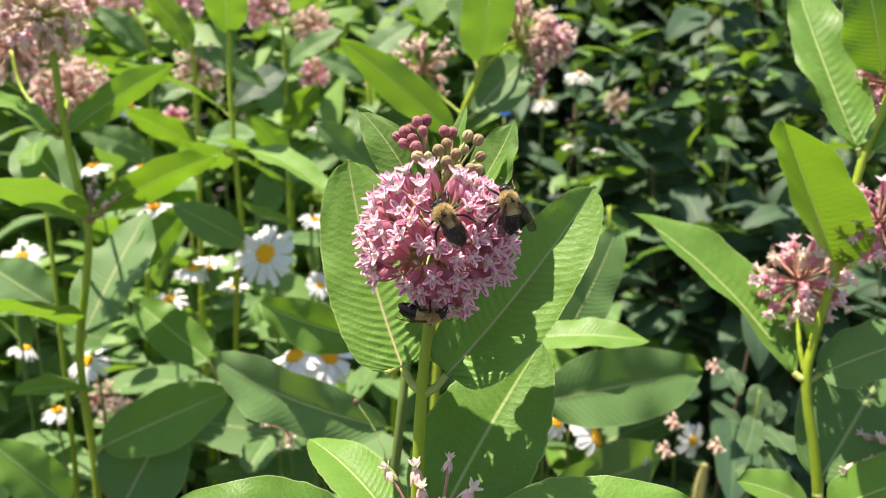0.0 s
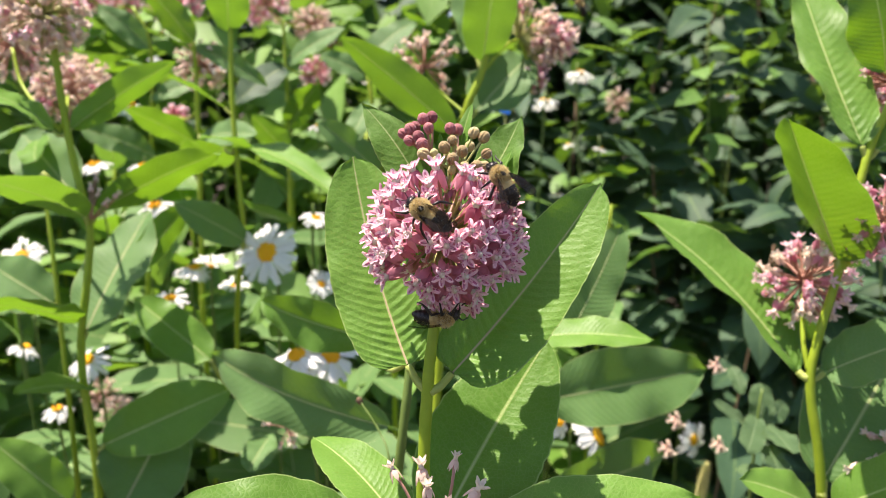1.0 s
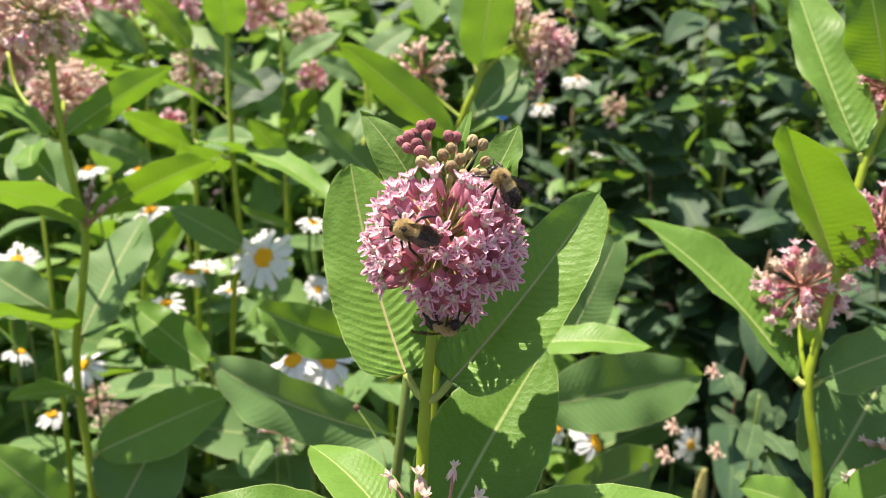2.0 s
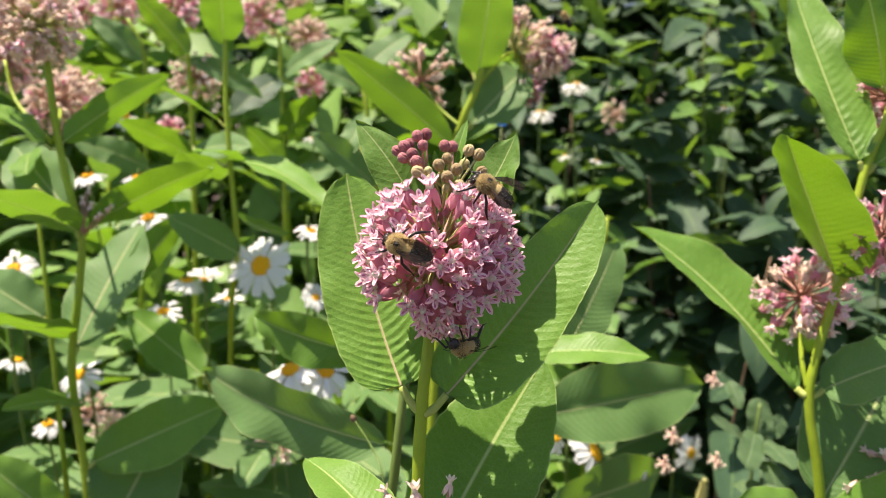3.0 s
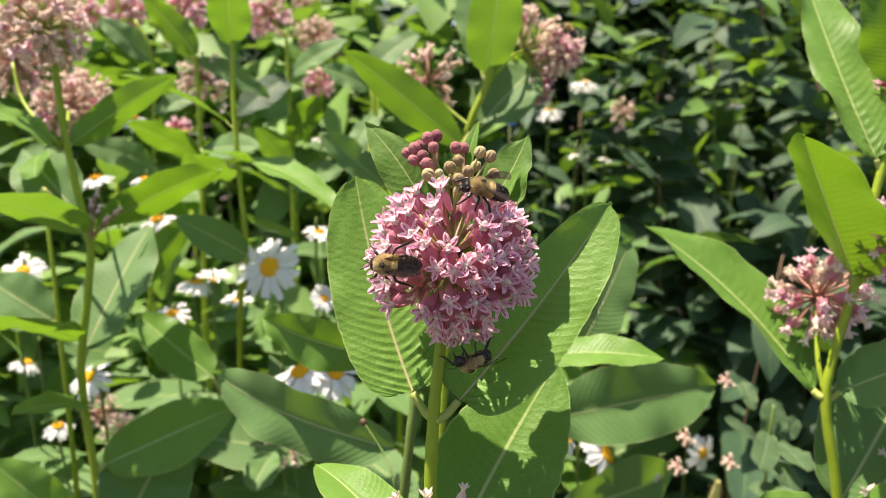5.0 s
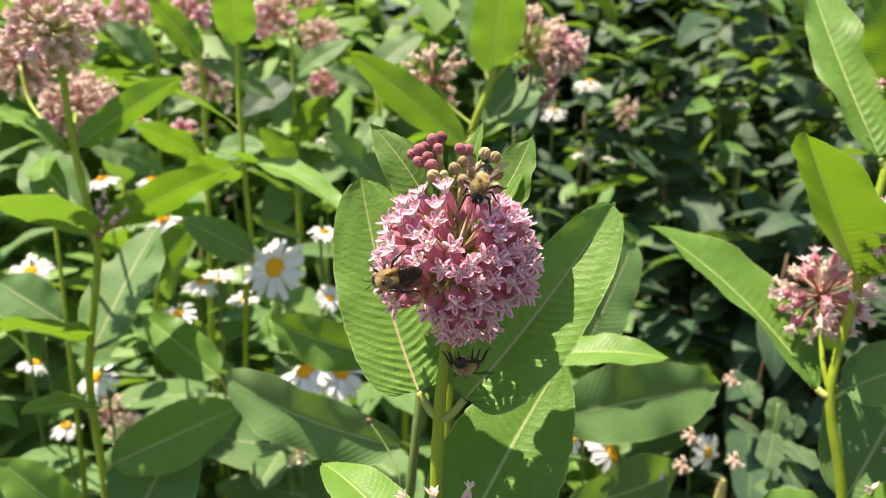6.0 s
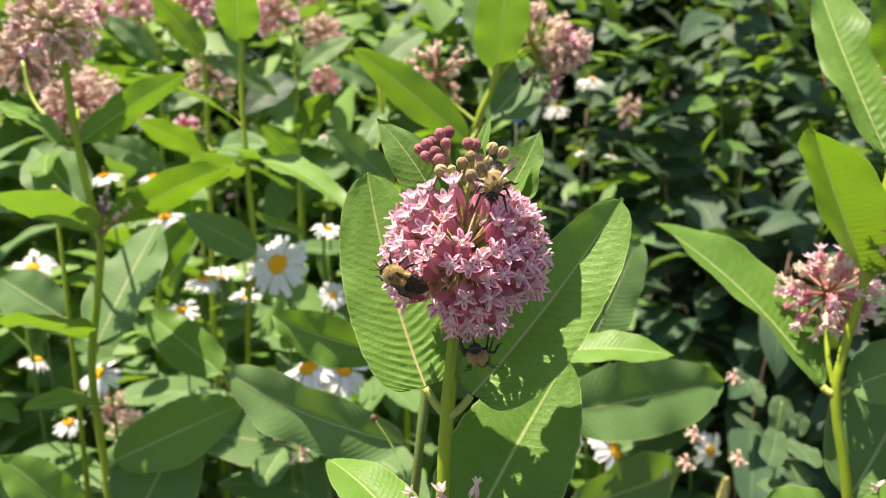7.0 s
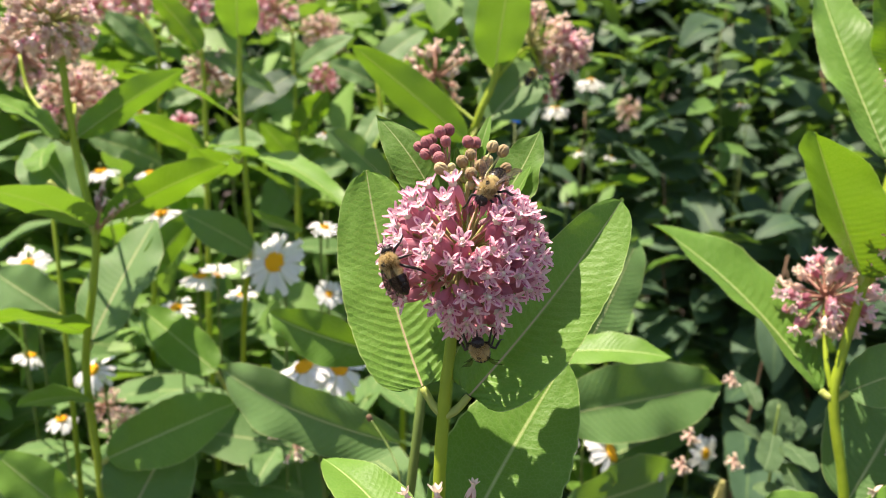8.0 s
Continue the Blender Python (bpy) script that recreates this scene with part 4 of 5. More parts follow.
daisy((-0.1633, 0.3876, 0.9594), (-0.1, -1, 0.5), 1.04, 1)
daisy((-0.2759, 0.4367, 0.9016), (0.0, -0.45, 1), 0.62, 3, 10)
daisy((-0.2346, 0.4436, 0.9341), (0.1, -0.1, 1), 0.60, 4, -25)
daisy((-0.3306, 0.3668, 0.8616), (-0.3, -0.6, 1), 0.75, 5, 15)
daisy((-0.1276, 0.3301, 0.8809), (-0.2, -0.35, 1), 0.85, 6, 12)
daisy((-0.0996, 0.3393, 0.8764), (0.25, -0.65, 0.9), 0.88, 7, 8)
daisy((-0.1253, 0.4339, 0.9846), (0.3, -0.3, 1), 0.55, 8)
daisy((-0.1197, 0.4203, 0.9207), (0.2, -0.8, 0.5), 0.50, 9, -20)
daisy((-0.3246, 0.5355, 0.9817), (-0.2, -0.4, 1), 0.75, 10, 15)
daisy((-0.4262, 0.4456, 0.9436), (0.2, -0.7, 0.9), 0.70, 11)
daisy((-0.4469, 0.4441, 0.9364), (-0.2, -0.5, 1), 0.70, 12, 20)
daisy((-0.2741, 0.5022, 0.9180), (0.1, 0.1, 1), 0.75, 13, 25)
daisy((-0.2175, 0.4586, 0.9087), (0.0, -0.2, 1), 0.55, 14, -10)
daisy((0.1358, 0.3152, 0.8109), (0.95, -0.2, 0.5), 0.9, 15, 25)
daisy((0.1012, 0.3181, 0.8249), (0.4, -0.5, 0.5), 0.6, 16, 20)
daisy((0.3358, 0.6189, 0.6526), (0.6, -1, 0.12), 0.85, 17)
daisy((-0.3565, 0.5949, 1.0206), (0.1, -0.2, 1), 0.72, 18, 15)
daisy((-0.4175, 0.5953, 1.0226), (-0.1, -0.2, 1), 0.72, 19, 15)
daisy((-0.3797, 0.3948, 0.8007), (0.1, -0.2, 1), 0.55, 20, 25)
daisy((0.1438, 0.7644, 1.0968), (0.1, 0.25, 1), 0.75, 21, 20)
daisy((0.2036, 0.8242, 1.1375), (0.2, 0.2, 1), 0.8, 22, 20)
daisy((-0.4191, 0.7121, 1.0911), (0.2, -0.3, 1), 0.8, 23, 20)
daisy((-0.3040, 0.7241, 1.1474), (0.2, -0.3, 1), 0.75, 24, 20)
daisy((-0.4689, 0.5018, 0.8262), (0.3, 0.1, 1), 0.6, 27, 25)
daisy((0.1618, 0.7454, 0.9661), (0.1, 0.3, 1), 0.45, 31, 10, 21, "small white daisy among the shrub leaves")
daisy((0.1894, 0.8197, 1.0325), (-0.2, 0.2, 1), 0.40, 32, 15, 21, "small white daisy among the shrub leaves")
daisy((0.2420, 0.8384, 1.0244), (0.3, 0.2, 1), 0.40, 33, 10, 21, "small white daisy among the shrub leaves")
daisy((0.4537, 0.8945, 1.1038), (0.0, 0.2, 1), 0.55, 34, 15, 21, "small white daisy among the shrub leaves")
daisy((-0.1769, 0.7650, 1.0607), (0.0, 0.1, 1), 0.50, 35, 15, 21, "small white daisy among the shrub leaves")


# ---------------------------------------------------------------- bumblebees
def oval_hairs(sh, centre, radii, count, length, index, rng, keep=None):
    for _ in range(count):
        z = rng.uniform(-1, 1)
        a = rng.uniform(0, 2 * math.pi)
        n = Vector((math.cos(a) * math.sqrt(1 - z * z), math.sin(a) * math.sqrt(1 - z * z), z))
        if keep is not None and not keep(n):
            continue
        p = Vector(centre) + Vector((n.x * radii[0], n.y * radii[1], n.z * radii[2])) * 0.97
        d = (n + Vector((rng.uniform(-0.4, 0.4), rng.uniform(-0.5, 0.2), rng.uniform(-0.4, 0.4)))).normalized()
        side = d.orthogonal().normalized() * 0.00010
        tip = p + d * length * rng.uniform(0.6, 1.2)
        sh.add([p - side, p + side, tip], [(0, 1, 2)], index)


def bee(label, seed, fan):
    """A bumblebee, +y ahead and +z up, its origin in the middle of the thorax."""
    rng = random.Random(seed)
    b = thing("bumblebee", (0, 0, 0), label, "bumblebee", "bumblebees on the umbel")
    # thorax
    sh = Shape()
    sh.ball((0, 0, 0), (0.0028, 0.0031, 0.0026), 10, 16, 3)
    oval_hairs(sh, (0, 0, 0), (0.0030, 0.0033, 0.0028), 2300, 0.0009, 0, rng)
    oval_hairs(sh, (0, 0, 0), (0.0030, 0.0033, 0.0028), 1200, 0.0011, 1, rng, lambda n: n.z > -0.4)
    oval_hairs(sh, (0, 0, 0), (0.0030, 0.0033, 0.0028), 350, 0.0011, 2, rng, lambda n: n.z < -0.2)
    part("thorax", sh.mesh("thorax", [FUR, FUR_PALE, FUR_DARK, FUR_UNDER]), b, label="furry tan thorax")
    sh = Shape()
    sh.ball((0, 0.0000, 0.0028), (0.0007, 0.0008, 0.0005), 6, 12)
    oval_hairs(sh, (0, 0, 0.0028), (0.0007, 0.0008, 0.0005), 200, 0.0005, 0, rng)
    part("bald_spot", sh.mesh("bald_spot", [FUR_DARK]), b, label="bare black spot")
    # head
    sh = Shape()
    sh.ball((0, 0.0039, -0.0014), (0.0020, 0.0014, 0.0019), 8, 14)
    for sx in (-1, 1):
        sh.ball((sx * 0.0016, 0.0040, -0.0012), (0.0006, 0.0009, 0.0013), 6, 8)
    oval_hairs(sh, (0, 0.0039, -0.0014), (0.0020, 0.0014, 0.0019), 250, 0.0006, 1, rng)
    sh.tube([(0, 0.0049, -0.0022), (0, 0.0054, -0.0036), (0, 0.0052, -0.0050)], [0.0004, 0.0003, 0.00015], 5)
    part("head", sh.mesh("head", [CHITIN, FUR_DARK]), b, label="black head")
    # abdomen: one tan ring and black rings
    sh = Shape()
    rings, sides = 22, 18
    verts, faces, ids = [], [], []
    for k in range(rings + 1):
        s = k / rings
        y = -0.0022 - 0.0098 * s
        r = 0.0031 * math.sin(math.pi * min(1, 0.16 + s * 0.84)) ** 0.55 + (0.00012 * math.cos(s * 6 * 6.283) if s < 0.95 else 0)
        if k == rings:
            r = 0.0001
        drop = -0.0016 * s * s
        for a in range(sides):
            w = 2 * math.pi * a / sides
            verts.append((r * math.cos(w), y, drop + r * 0.86 * math.sin(w)))
    for k in range(rings):
        for a in range(sides):
            c = (a + 1) % sides
            faces.append((k * sides + a, (k + 1) * sides + a, (k + 1) * sides + c, k * sides + c))
            ids.append(0 if k < 6 else 1)
    sh.add(verts, faces)
    sh.i = ids
    oval_hairs(sh, (0, -0.0062, -0.0003), (0.0030, 0.0048, 0.0026), 1300, 0.0007, 2, rng, lambda n: n.y < 0.25)
    oval_hairs(sh, (0, -0.0062, -0.0003), (0.0030, 0.0048, 0.0026), 160, 0.0006, 0, rng, lambda n: n.y < 0.25)
    oval_hairs(sh, (0, -0.0038, 0), (0.0030, 0.0020, 0.0027), 500, 0.0009, 0, rng)
    part("abdomen", sh.mesh("abdomen", [FUR, CHITIN, FUR_DARK]), b, label="black abdomen with a tan first ring")
    # wings
    for sx in (-1, 1):
        for long, wide, spread, z, name in ((0.0120, 0.0033, fan, 0.0026, "forewing"), (0.0080, 0.0024, fan + 7, 0.0021, "hindwing")):
            sh = Shape()
            nu, nv = 9, 4
            verts, faces = [], []
            for i in range(nu + 1):
                s = i / nu
                w = wide * (0.10 + 0.9 * math.sin(math.pi * min(1, s * 0.62)) ** 1.1) * (1 if s < 0.9 else 0.75 - 3 * (s - 0.9))
                for j in range(nv + 1):
                    v = j / nv
                    verts.append((sx * (0.3 * wide * math.sin(s * 2) - v * w + 0.25 * w), -long * s, 0.0007 * math.sin(s * 3) - 0.0005 * v + 0.00012 * math.sin(v * 14)))
            for i in range(nu):
                for j in range(nv):
                    q = i * (nv + 1) + j
                    faces.append((q, q + 1, q + nv + 2, q + nv + 1))
            sh.add(verts, faces)
            m = Matrix.Translation((sx * 0.0021, -0.0004, z)) @ Matrix.Rotation(radians(sx * spread), 4, "Z") @ Matrix.Rotation(radians(-1), 4, "X")
            part(name, sh.mesh(name, [WING]), b, m)
    # legs and feelers
    for sx in (-1, 1):
        for y, ahead, long in ((0.0018, 0.0030, 0.9), (0.0002, -0.0006, 1.0), (-0.0014, -0.0042, 1.25)):
            sh = Shape()
            pts = [(sx * 0.0016, y, -0.0018), (sx * 0.0042 * long, y + ahead * 0.5, -0.0012), (sx * 0.0050 * long, y + ahead * 0.9, -0.0036), (sx * 0.0056 * long, y + ahead * 1.3, -0.0052), (sx * 0.0062 * long, y + ahead * 1.6, -0.0055)]
            sh.tube(pts, [0.0004, 0.0005, 0.00055 if ahead < -0.003 else 0.00036, 0.00026, 0.00016], 6)
            part("leg", sh.mesh("leg", [CHITIN]), b)
        sh = Shape()
        sh.tube([(sx * 0.0005, 0.0053, -0.0003), (sx * 0.0011, 0.0064, 0.0006), (sx * 0.0019, 0.0082, -0.0004)], [0.00016, 0.00014, 0.00014], 5)
        part("antenna", sh.mesh("antenna", [CHITIN]), b)
    return b


BEE_A = bee("tan and black bumblebee crawling over the pink florets", 1, -4)
BEE_B = bee("tan and black bumblebee beside the tan buds", 2, 20)
BEE_C = bee("tan and black bumblebee hanging under the umbel", 3, 22)
BEE_D = bee("small dark bumblebee visiting the drooping umbel behind", 4, 12)


# ---------------------------------------------------------------- small things between the plants
def plant_tag():
    """A blue plastic tag on a thin stake."""
    top = Vector((0.0880, 0.7611, 1.0812))
    ob = thing("plant_tag", (top.x, top.y, 0), "blue plastic plant tag on a thin stake", "plant tag")
    sh = Shape()
    sh.tube([(0, 0, -0.02), (0, 0, top.z)], 0.0007, 6)
    part("stake", sh.mesh("stake", [STEM_DARK]), ob)
    bm = bmesh.new()
    bmesh.ops.create_cube(bm, size=1, matrix=Matrix.Diagonal((0.015, 0.0015, 0.006, 1)))
    bmesh.ops.bevel(bm, geom=bm.edges[:], offset=0.0005, segments=2, affect="EDGES")
    data = bpy.data.meshes.new("plate")
    bm.to_mesh(data)
    bm.free()
    data.materials.append(BLUE_PLASTIC)
    part("plate", data, ob, Matrix.Translation(top) @ pose(0, 0, 0, -20, 12, 15))


def daisy_bud():
    """A daisy still closed, white petals just showing over a green cup."""
    head = Vector((0.1830, 0.3428, 0.7725))
    ob = thing("daisy_bud", (head.x + 0.02, head.y + 0.02, 0), "half-open white daisy bud on a thin stalk", "daisy bud")
    sh = Shape()
    sh.ball((0, 0, 0.003), (0.0062, 0.0062, 0.0080), 8, 15, 0, ripple=0.07, lobes=7)
    sh.ball((0, 0, -0.002), (0.0058, 0.0058, 0.0055), 6, 12, 1)
    part("bud", sh.mesh("bud", [WHITE_PETAL, STEM]), ob, aim(head, (0.35, -0.3, 0.9)))
    stem(ob, [(head.x + 0.02, head.y + 0.02, 0), (head.x + 0.012, head.y + 0.015, head.z - 0.12), head - Vector((0.002, 0, 0.007))], 0.0015, 0.0012, STEM_DARK, "stalk", 8)


def low_plant():
    """A low plant with blunt grey-green leaves."""
    top = Vector((0.2742, 0.3167, 0.8181))
    ob = thing("low_plant", (top.x, top.y, 0), "low plant with blunt grey-green leaves", "garden plant")
    stem(ob, [(top.x, top.y, 0), (top.x, top.y, top.z - 0.12), top, (0.2791, 0.3239, 0.8519)], 0.0022, 0.0012, STEM_DARK, "stem", 8)
    for k, (a, b, w, n) in enumerate((
            ((0.2766, 0.3162, 0.8157), (0.2821, 0.3343, 0.8528), 0.023, (0, -1, 0.4)), ((0.2692, 0.3162, 0.8157), (0.2286, 0.3027, 0.8483), 0.016, (-0.2, -0.5, 1)),
            ((0.2742, 0.3188, 0.8278), (0.2487, 0.2757, 0.8174), 0.022, (0, -0.8, 0.7)), ((0.2816, 0.3172, 0.8205), (0.2866, 0.2754, 0.8160), 0.026, (0.2, -0.8, 0.7)),
            ((0.2840, 0.3177, 0.8229), (0.3037, 0.3307, 0.8356), 0.016, (0.2, -0.9, 0.5)), ((0.2486, 0.2912, 0.7945), (0.2724, 0.2517, 0.8010), 0.018, (0, -0.6, 1)),
            ((0.2702, 0.3416, 0.8389), (0.2681, 0.3657, 0.8564), 0.014, (0, -1, 0.5)), ((0.2749, 0.2952, 0.8132), (0.2751, 0.2710, 0.7957), 0.024, (0.3, -0.9, 0.5)))):
        leaf(ob, a, b, w * 1.0, n, None, GREY_LEAF, GREY_LEAF, seed=400 + k, a=0.42, b=0.34, fold=8, wave=0.05, nu=20, nv=8)


def dry_stalk():
    """A thin dead stalk with a withered tip."""
    a, b = Vector((-0.0300, 0.1088, 0.8983)), Vector((-0.0493, 0.1350, 0.9251))
    ob = thing("dry_stalk", (a.x + 0.01, a.y + 0.02, 0), "thin brown dead stalk with a withered tip", "dead stalk")
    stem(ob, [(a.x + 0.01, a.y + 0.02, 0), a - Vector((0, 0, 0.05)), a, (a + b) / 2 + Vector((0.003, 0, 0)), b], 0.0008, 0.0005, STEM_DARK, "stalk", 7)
    sh = Shape()
    sh.ball((0, 0, 0), (0.0018, 0.0018, 0.0026), 6, 9, 0, ripple=0.2)
    part("tip", sh.mesh("tip", [TWIG]), ob, aim(b, (-0.4, 0, 1)))


def grass_head():
    """A green seed spike on its stalk."""
    top = Vector((0.2233, 0.2920, 0.7982))
    foot = Vector((top.x + 0.012, top.y + 0.02, 0))
    ob = thing("grass_head", foot, "pale green bristly seed spike on a thin stalk", "grass")
    low = top - Vector((0.004, 0, 0.040))
    stem(ob, [foot, low - Vector((-0.003, 0, 0.12)), low], 0.0013, 0.0010, STEM_DARK, "stalk", 7)
    rng = random.Random(12)
    sh = Shape()
    for k in range(130):
        s = k / 129
        w = k * 2.4
        r = 0.0038 * math.sin(math.pi * min(1, 0.25 + 0.72 * s)) ** 0.7
        at = low.lerp(top, s) - low + Vector((math.cos(w) * r, math.sin(w) * r, 0))
        d = Vector((math.cos(w), math.sin(w), 0.9)).normalized()
        sh.ball(at, (0.0009, 0.0009, 0.0017), 4, 6, 0, d.to_track_quat("Z", "Y").to_matrix())
        sh.tube([at, at + d * rng.uniform(0.003, 0.006)], [0.00012, 0.00003], 3, 0)
    part("spike", sh.mesh("spike", [PEDICEL_GREEN]), ob, Matrix.Translation(low))


def sparse_umbel(plant, centre, tips, size=1.0, label="remains of a spent umbel"):
    c = Vector(centre)
    head = part("umbel", pedicel_mesh(0.004, PEDICEL, 0.0016), plant, Matrix.Translation(c), label)
    for k, q in enumerate(tips):
        d = Vector(q) - c
        part("pedicel", pedicel_mesh(d.length, PEDICEL, 0.0006, 0.06), head, aim(c, d, k))
        part("floret", FADED[k % 3], head, aim(q, d, k) @ Matrix.Scale(size, 4))


for c in ((0.2035, 0.3180, 0.8244), (0.2544, 0.3657, 0.8564), (0.1930, 0.3037, 0.8051), (0.2449, 0.3228, 0.7988)):
    far_umbel(SIDE, c, 0.0085, FADED, 9, 5, 0.1, None, up=-1, label="small withered umbel", size=0.72)
plant_tag()
daisy_bud()
low_plant()
dry_stalk()
grass_head()
sparse_umbel(LEFT, (-0.2776, 0.2973, 1.0058), [(-0.2775, 0.3006, 1.0311), (-0.2688, 0.2947, 1.0274), (-0.2603, 0.2882, 1.0207), (-0.2519, 0.2895, 1.0267), (-0.2780, 0.3122, 1.0374)], 0.8)
sparse_umbel(SIDE, (0.2747, 0.1381, 0.8915), [(0.2575, 0.1402, 0.9015), (0.2550, 0.1278, 0.8914), (0.2616, 0.1306, 0.9045), (0.2416, 0.1268, 0.8865)], 0.9)
for c, n, m in (((-0.3287, 0.4122, 0.7865), 36, FADED), ((0.2596, 0.8155, 1.0965), 30, FADED), ((-0.1360, 0.3167, 0.8181), 14, FADED), ((-0.3604, 0.4445, 0.7938), 22, FADED)):
    far_umbel(LEFT, c, 0.022, m, n, 77 + n, 0.2, None, up=-1, label="small fading umbel", size=0.8)


# ---------------------------------------------------------------- foliage behind
SHRUB_MESHES = [leaf_shape(0.125, 0.058, 0.05, 14, 0.03, seed=100 + k, nu=8, nv=4, a=0.45, b=0.85, curl=0.05 * k, rib=False).mesh("shrub leaf", [SHRUB_LEAF]) for k in range(4)]
BACK_LEAVES = [leaf_shape(0.165, 0.072, 0.05, 14, 0.03, seed=110 + k, nu=16, nv=6, curl=0.06 * k).mesh("milkweed leaf", [MILKWEED if k % 2 else MILKWEED_BLUE, MIDRIB]) for k in range(5)]


def shrub(foot, height, spread, count, seed):
    rng = random.Random(seed)
    foot = Vector(foot)
    p = thing("shrub", foot, "dense dark green shrub with pointed glossy leaves", "shrub", "shrubs behind the milkweed")
    for k in range(8):
        a = rng.uniform(0, 6.28)
        top = foot + Vector((math.cos(a) * spread * rng.uniform(0.2, 1), math.sin(a) * spread * 0.7 * rng.uniform(0.2, 1), height * rng.uniform(0.75, 1)))
        mid = foot.lerp(top, 0.5) + Vector((rng.uniform(-0.05, 0.05), rng.uniform(-0.05, 0.05), 0.08))
        stem(p, [foot + Vector((rng.uniform(-0.04, 0.04), rng.uniform(-0.04, 0.04), 0)), mid, top], 0.0036, 0.0012, TWIG if k % 2 == 0 else STEM_DARK, "branch", 6)
        line = curve_points([foot, mid, top], 12)
        for j in range(count):
            s = rng.uniform(0.18, 1.0)
            q = line[min(len(line) - 1, int(s * len(line)))]
            out = Vector((rng.gauss(0, 1), rng.gauss(-0.25, 1), rng.gauss(0.1, 0.45))).normalized()
            m = frame_of(q + out * rng.uniform(0, 0.05), out + Vector((0, 0, -0.35)), Vector((rng.gauss(0, 0.3), rng.gauss(-0.25, 0.3), 1)))
            part("leaf", SHRUB_MESHES[(j + k) % 4], p, m @ Matrix.Scale(rng.uniform(0.6, 1.2), 4))
    return p


def back_plant(foot, height, seed, lean=(0, 0), flower=None, size=1.0, label="milkweed standing among others behind"):
    rng = random.Random(seed)
    foot = Vector(foot)
    top = foot + Vector((lean[0], lean[1], height))
    p = thing("milkweed_plant", foot, label, "milkweed", "milkweeds behind")
    mid = foot.lerp(top, 0.55) + Vector((rng.uniform(-0.02, 0.02), rng.uniform(-0.02, 0.02), 0))
    stem(p, [foot, mid, top], 0.005, 0.0026, STEM, "stem", 8)
    line = curve_points([foot, mid, top], 20)
    turn = rng.uniform(0, 3)
    z = 0.12
    while z < height:
        q = line[min(len(line) - 1, int(z / height * (len(line) - 1)))]
        for sgn in (0, math.pi):
            a = turn + sgn + rng.uniform(-0.25, 0.25)
            rise = rng.uniform(0.05, 0.75) + 0.5 * (z / height - 0.5)
            out = Vector((math.cos(a), math.sin(a), rise))
            m = frame_of(q + Vector((math.cos(a), math.sin(a), 0.3)) * 0.008, out, Vector((0, 0, 1)) + Vector((rng.gauss(0, 0.25), rng.gauss(0, 0.25), 0)))
            part("leaf", BACK_LEAVES[rng.randrange(5)], p, m @ Matrix.Scale(size * rng.uniform(0.75, 1.15) * (1 - 0.35 * max(0, z / height - 0.75) * 4), 4))
        turn += math.pi / 2 + rng.uniform(-0.2, 0.2)
        z += rng.uniform(0.055, 0.085)
    for k in range(flower or 0):
        c = top + Vector((rng.uniform(-0.05, 0.05), rng.uniform(-0.04, 0.04), rng.uniform(-0.10, 0.035)))
        far_umbel(p, c, 0.034, rng.choice((FADED, ROSY, FADED)), 60, seed * 10 + k, 0.15, [c.lerp(top, 0.9), c.lerp(top, 0.5), c], up=-1, label="faded pink umbel", size=1.15)
    return p


for k, (x, y, h, f) in enumerate(((-0.62, 0.62, 1.12, 1), (-0.50, 0.80, 1.02, 0), (-0.34, 0.72, 0.96, 0), (-0.24, 0.95, 1.02, 0), (-0.42, 1.10, 1.14, 0), (-0.70, 1.05, 1.28, 2), (-0.10, 0.82, 1.05, 0), (-0.05, 1.20, 1.25, 1), (-0.60, 1.40, 1.32, 2), (-0.25, 1.45, 1.30, 2), (-0.95, 1.20, 1.30, 2), (-0.85, 0.80, 1.2, 1), (0.08, 0.62, 0.62, 0), (0.22, 0.75, 0.95, 0), (-0.95, 1.7, 1.36, 2), (-0.45, 1.8, 1.36, 2))):
    back_plant((x, y, 0), h, 200 + k, (0.03 * math.sin(k * 2), 0.03 * math.cos(k * 3)), f)

for k, (x, y, h, s) in enumerate(((0.30, 1.05, 1.15, 0.22), (0.55, 0.95, 1.25, 0.25), (0.85, 1.05, 1.30, 0.28), (0.45, 1.40, 1.40, 0.3), (0.85, 1.50, 1.45, 0.3), (0.15, 1.55, 1.40, 0.3), (1.20, 1.35, 1.40, 0.3), (0.42, 0.78, 0.98, 0.22), (0.68, 0.76, 1.0, 0.22))):
    shrub((x, y, 0), h, s, 28, 340 + k)


